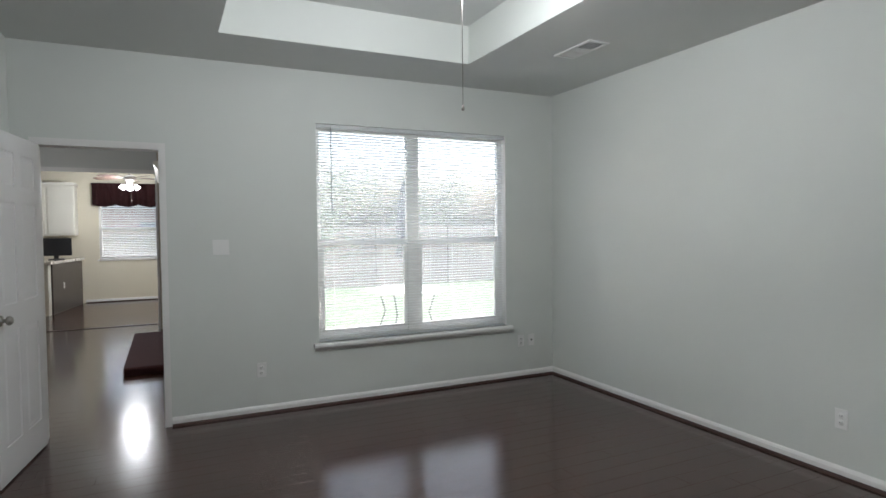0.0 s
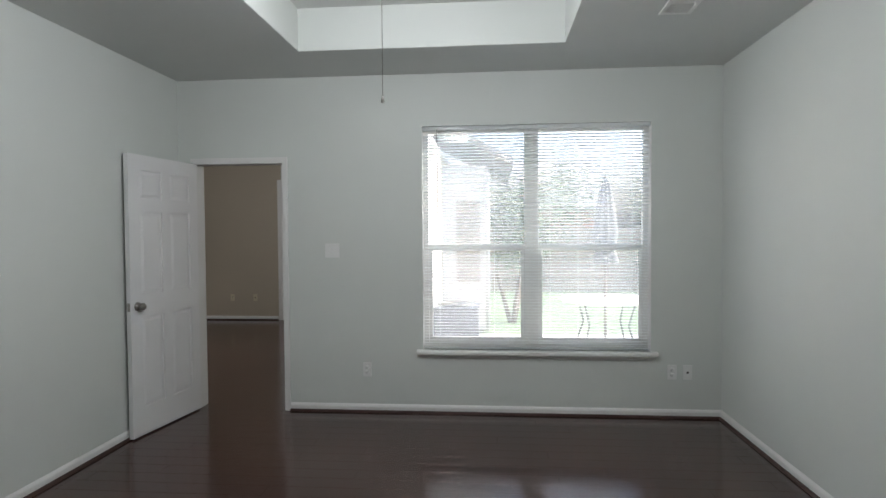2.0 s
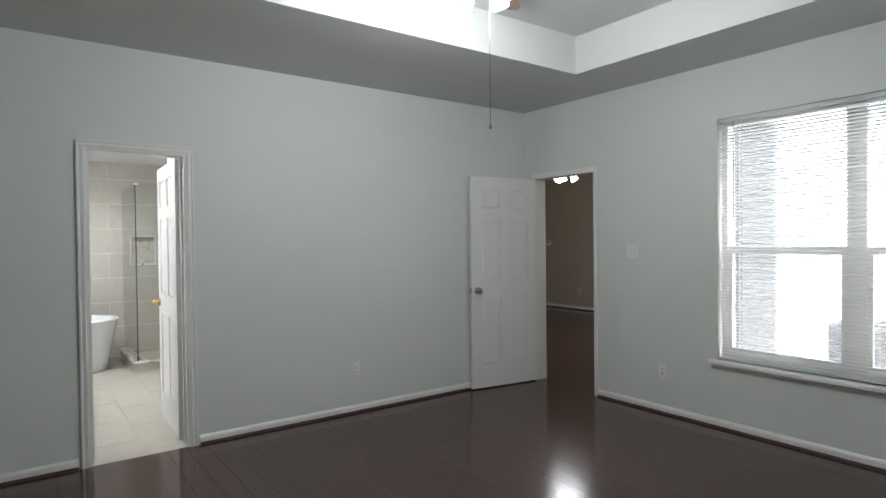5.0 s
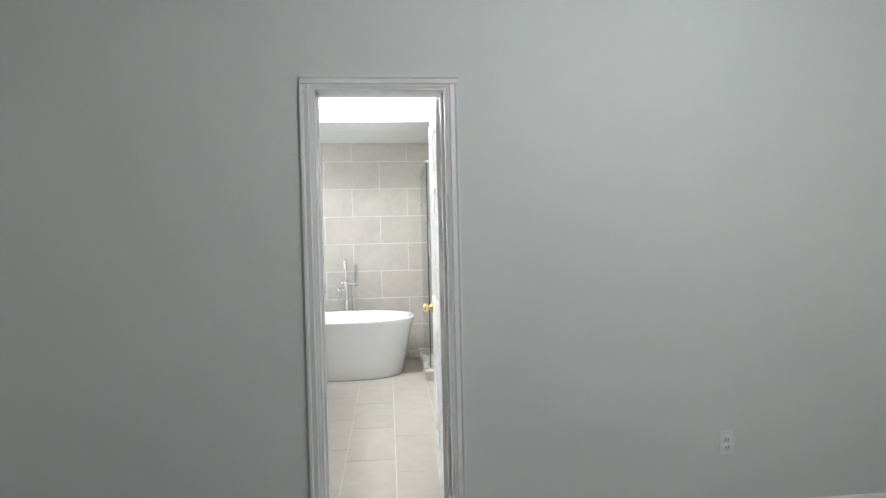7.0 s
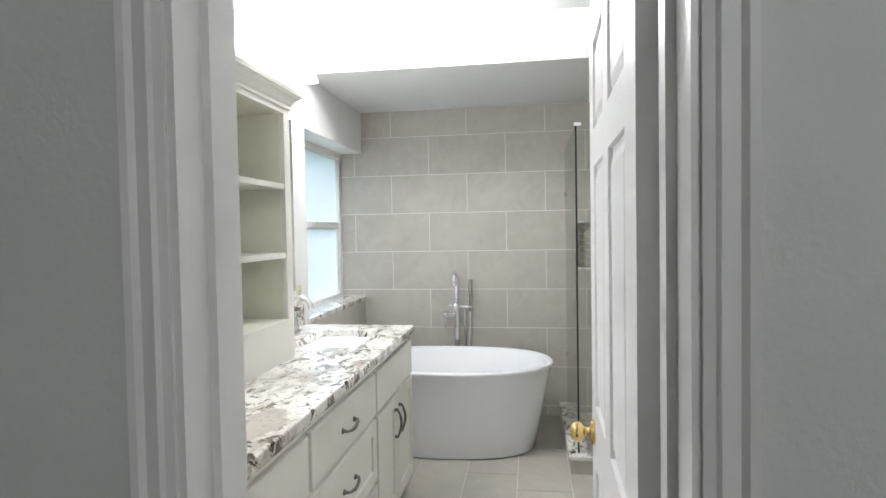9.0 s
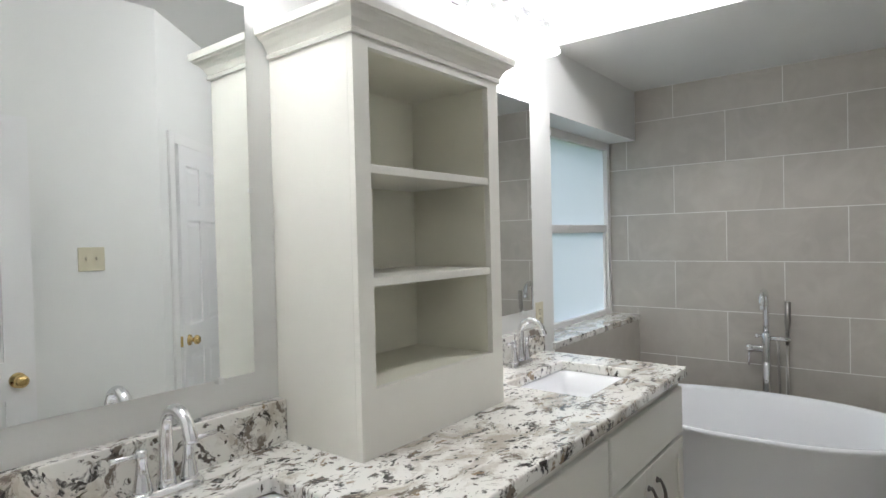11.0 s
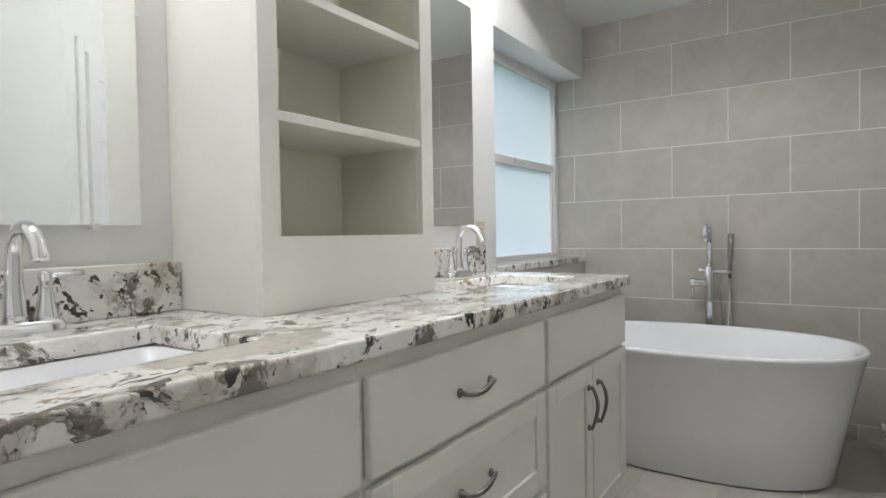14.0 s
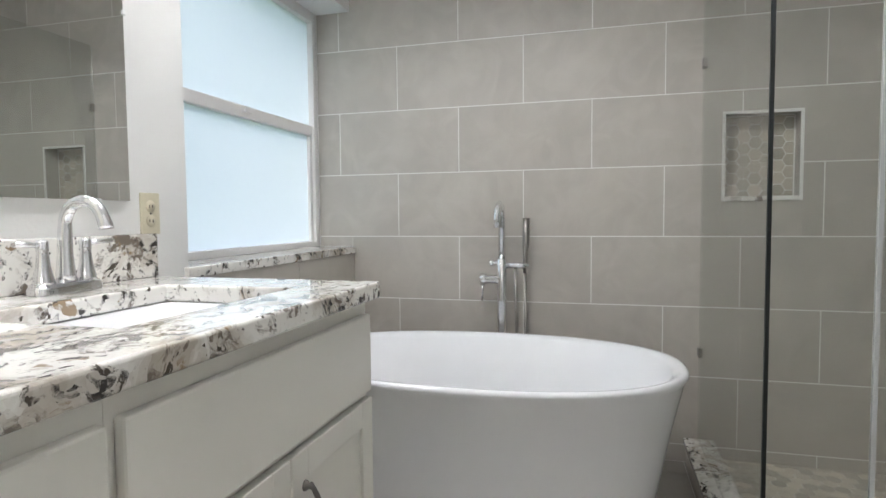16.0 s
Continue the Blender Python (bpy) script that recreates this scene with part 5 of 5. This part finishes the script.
for o_, z in crown[:-1] + [(0.0, 0.078)]:
    zz = ZT - 0.04 + z
    rings.append([g.verts.new(c) for c in ((X0 - o_, BS + .003, zz), (X0 - o_, Y1 + o_, zz), (X1 + o_, Y1 + o_, zz), (X1 + o_, BS + .003, zz))])
for p, q in zip(rings, rings[1:]):
    for k in range(3):
        g.faces.new((p[k], p[k + 1], q[k + 1], q[k]))
g.faces.new(rings[-1])
part("crown", join(b, g), CAB, tw)

# mirrors
for x0, x1, z0, z1, lb in ((-1.01, -0.16, 1.148, 2.125, "frameless wall mirror above the sink"), (-2.53, -1.76, 1.148, 2.123, "frameless wall mirror above the far sink")):
    mi = thing("wall_mirror", lb, "mirror")
    part("backing", cube(x0 + .004, x1 - .004, BS + .0005, BS + 0.013, z0 + .004, z1 - .004), PLASTIC, mi, "white backing board")
    part("glass", cube(x0, x1, BS + .0135, BS + 0.019, z0, z1), MIRROR, mi)
    for x in (x0 + .1, x1 - .1):
        for z in (z0 - .004, z1 + .004):
            part("clip", cube(x - .008, x + .008, BS + .001, BS + .023, z - .008, z + .008, 0.002), PLASTIC, mi)
    part("clip", cube(x0 - .008, x0 + .004, BS + .001, BS + .023, (z0 + z1) / 2 - .006, (z0 + z1) / 2 + .006, 0.002), PLASTIC, mi)


def sconce(xc, n, label):
    s = thing("vanity_light", label, "wall lamp", "vanity lights", m=pose(xc, BS, 2.46))
    part("back_plate", cube(-0.34, 0.34, 0.0005, 0.025, -0.05, 0.05, 0.008), CHROME, s)
    for i in range(n):
        x = -0.27 + 0.54 * i / (n - 1)
        part("arm", tube(bmesh.new(), [(x, 0.02, 0.0), (x, 0.07, 0.03), (x, 0.11, 0.03), (x, 0.12, 0.0)], 0.008, 8), CHROME, s)
        part("socket", lathe(bmesh.new(), [(0.02, 0.01), (0.024, -0.02), (0, -0.02)], (x, 0.12, 0), 14), CHROME, s)
        sh = part("shade", lathe(bmesh.new(), [(0.024, -0.018), (0.034, -0.05), (0.048, -0.085), (0.066, -0.125), (0.062, -0.127), (0.044, -0.088), (0.03, -0.052), (0.018, -0.022)], (x, 0.12, 0), 24), BULB, s)
        lamp("vanity_light_bulb", (xc + x, BS + 0.12, 2.375), LAMPS["vanity"], 0.02)
    return s


sconce(-2.245, 4, "chrome wall lamp with four lit bell glass shades")
sconce(-0.62, 4, "chrome wall lamp with lit bell glass shades by the tower")

dome = thing("dome_light", "round lit glass dome light on the bathroom ceiling", "ceiling light", m=pose(-2.42, -3.955, HIGH))
part("rim", lathe(bmesh.new(), [(0.0, -0.0005), (0.142, -0.0005), (0.148, -0.02), (0.14, -0.042), (0.128, -0.047), (0, -0.047)], (0, 0, 0), 36), NICKEL, dome)
o = part("shade", lathe(bmesh.new(), [(0.127, -0.048), (0.122, -0.075), (0.10, -0.105), (0.055, -0.13), (0, -0.14)], (0, 0, 0), 32), BULB, dome)
o.visible_shadow = False
part("finial", lathe(bmesh.new(), [(0.012, -0.138), (0.014, -0.146), (0.006, -0.155), (0, -0.162)], (0, 0, 0), 14), NICKEL, dome)
lamp("dome_light_bulb", (-2.42, -3.955, HIGH - 0.09), LAMPS["bath_dome"], 0.08)

plate("bath_outlet", "ivory double power outlet above the backsplash", "outlet", 0.07, 0.115, pose(-2.615, BS, 1.115, 0, 0, 180), IVORY)
plate("bath_switch", "ivory double light switch plate", "switch", 0.118, 0.115, pose(-1.257, BN, 1.435), IVORY, "switch", 2)

# closet door in the north wall and the shelf alcove, seen in the mirror
b = bmesh.new()
for a in ((0.092, 0.152, 0, 2.12), (0.782, 0.842, 0, 2.12), (0.152, 0.782, 2.06, 2.12)):
    box(b, a[0], a[1], 0.0005, 0.018, a[2], a[3], 0.004)
o = structure("trim_closet", b, TRIM, "white moulded closet door casing")
o.matrix_basis = DIAG
door_leaf("closet_door", "white six-panel closet door standing shut", 0.624, 2.04, BRASS, DIAG @ pose(0.78, 0.0185, 0.012, 0, 0, 180))
cs = thing("closet_shelf", "white closet shelves with a chrome hanging rod", "shelf")
for z in (2.27, 1.77):
    part("board", cube(BW, -2.27, -1.33, -1.002, z - .018, z), TRIM, cs)
part("rod", tube(bmesh.new(), [(BW, -1.28, 1.70), (-2.27, -1.28, 1.70)], 0.016, 10), CHROME, cs)
for x in (-3.5, -2.7):
    part("bracket", cube(x, x + 0.02, -1.29, -1.002, 1.62, 1.751), TRIM, cs)
structure("ceiling_closet", cube(BW, ALC, SHN + .1, -0.9, HIGH, HIGH + .05), BATHW)
bv = thing("bath_vent", "small white ceiling vent grille", "vent", m=pose(-1.55, -3.5, HIGH))
part("frame", cube(-0.13, 0.13, -0.13, 0.13, -0.008, -0.0005, 0.003), PLASTIC, bv)
# dark strips on the solid frame draw the grille's shaded openings
for i in range(8):
    part("slat", cube(-0.11, 0.11, -0.10 + i * .027, -0.088 + i * .027, -0.011, -0.0085), SLOT, bv)

# ---- floor planks ----
PW, PL = 0.127, 1.22
pm = {}


def plank(x0, x1, y0, y1):
    k = (round(x1 - x0, 3), round(y1 - y0, 3))
    if k not in pm:
        g = cube(0, k[0], 0, k[1], -0.006, 0)
        bmesh.ops.bevel(g, geom=[e for e in g.edges if all(v.co.z > -0.001 for v in e.verts)], offset=0.0006, segments=1, affect='EDGES')
        me = bpy.data.meshes.new("plank")
        bmesh.ops.recalc_face_normals(g, faces=g.faces)
        g.to_mesh(me)
        g.free()
        me.materials.append(FLOORW)
        pm[k] = me
    share("plank", pm[k], floor, x0, y0, 0)


rp = random.Random(4)
y = SOUTH
while y < KN - .01:
    w = min(PW, KN - y)
    lo, hi = (0.0005, NOOK if y < -3.47 else EAST) if y < 0 else (-5.0, 1.62)
    long = PL if y < 0 else 3.2
    x = lo - rp.uniform(0, long)
    while x < hi:
        a, c = max(x, lo), min(x + long, hi)
        if c - a > 0.03:
            plank(round(a, 2) + .0005, round(c, 2) - .0005, y + .0004, y + w - .0004)
        x += long
    y += w
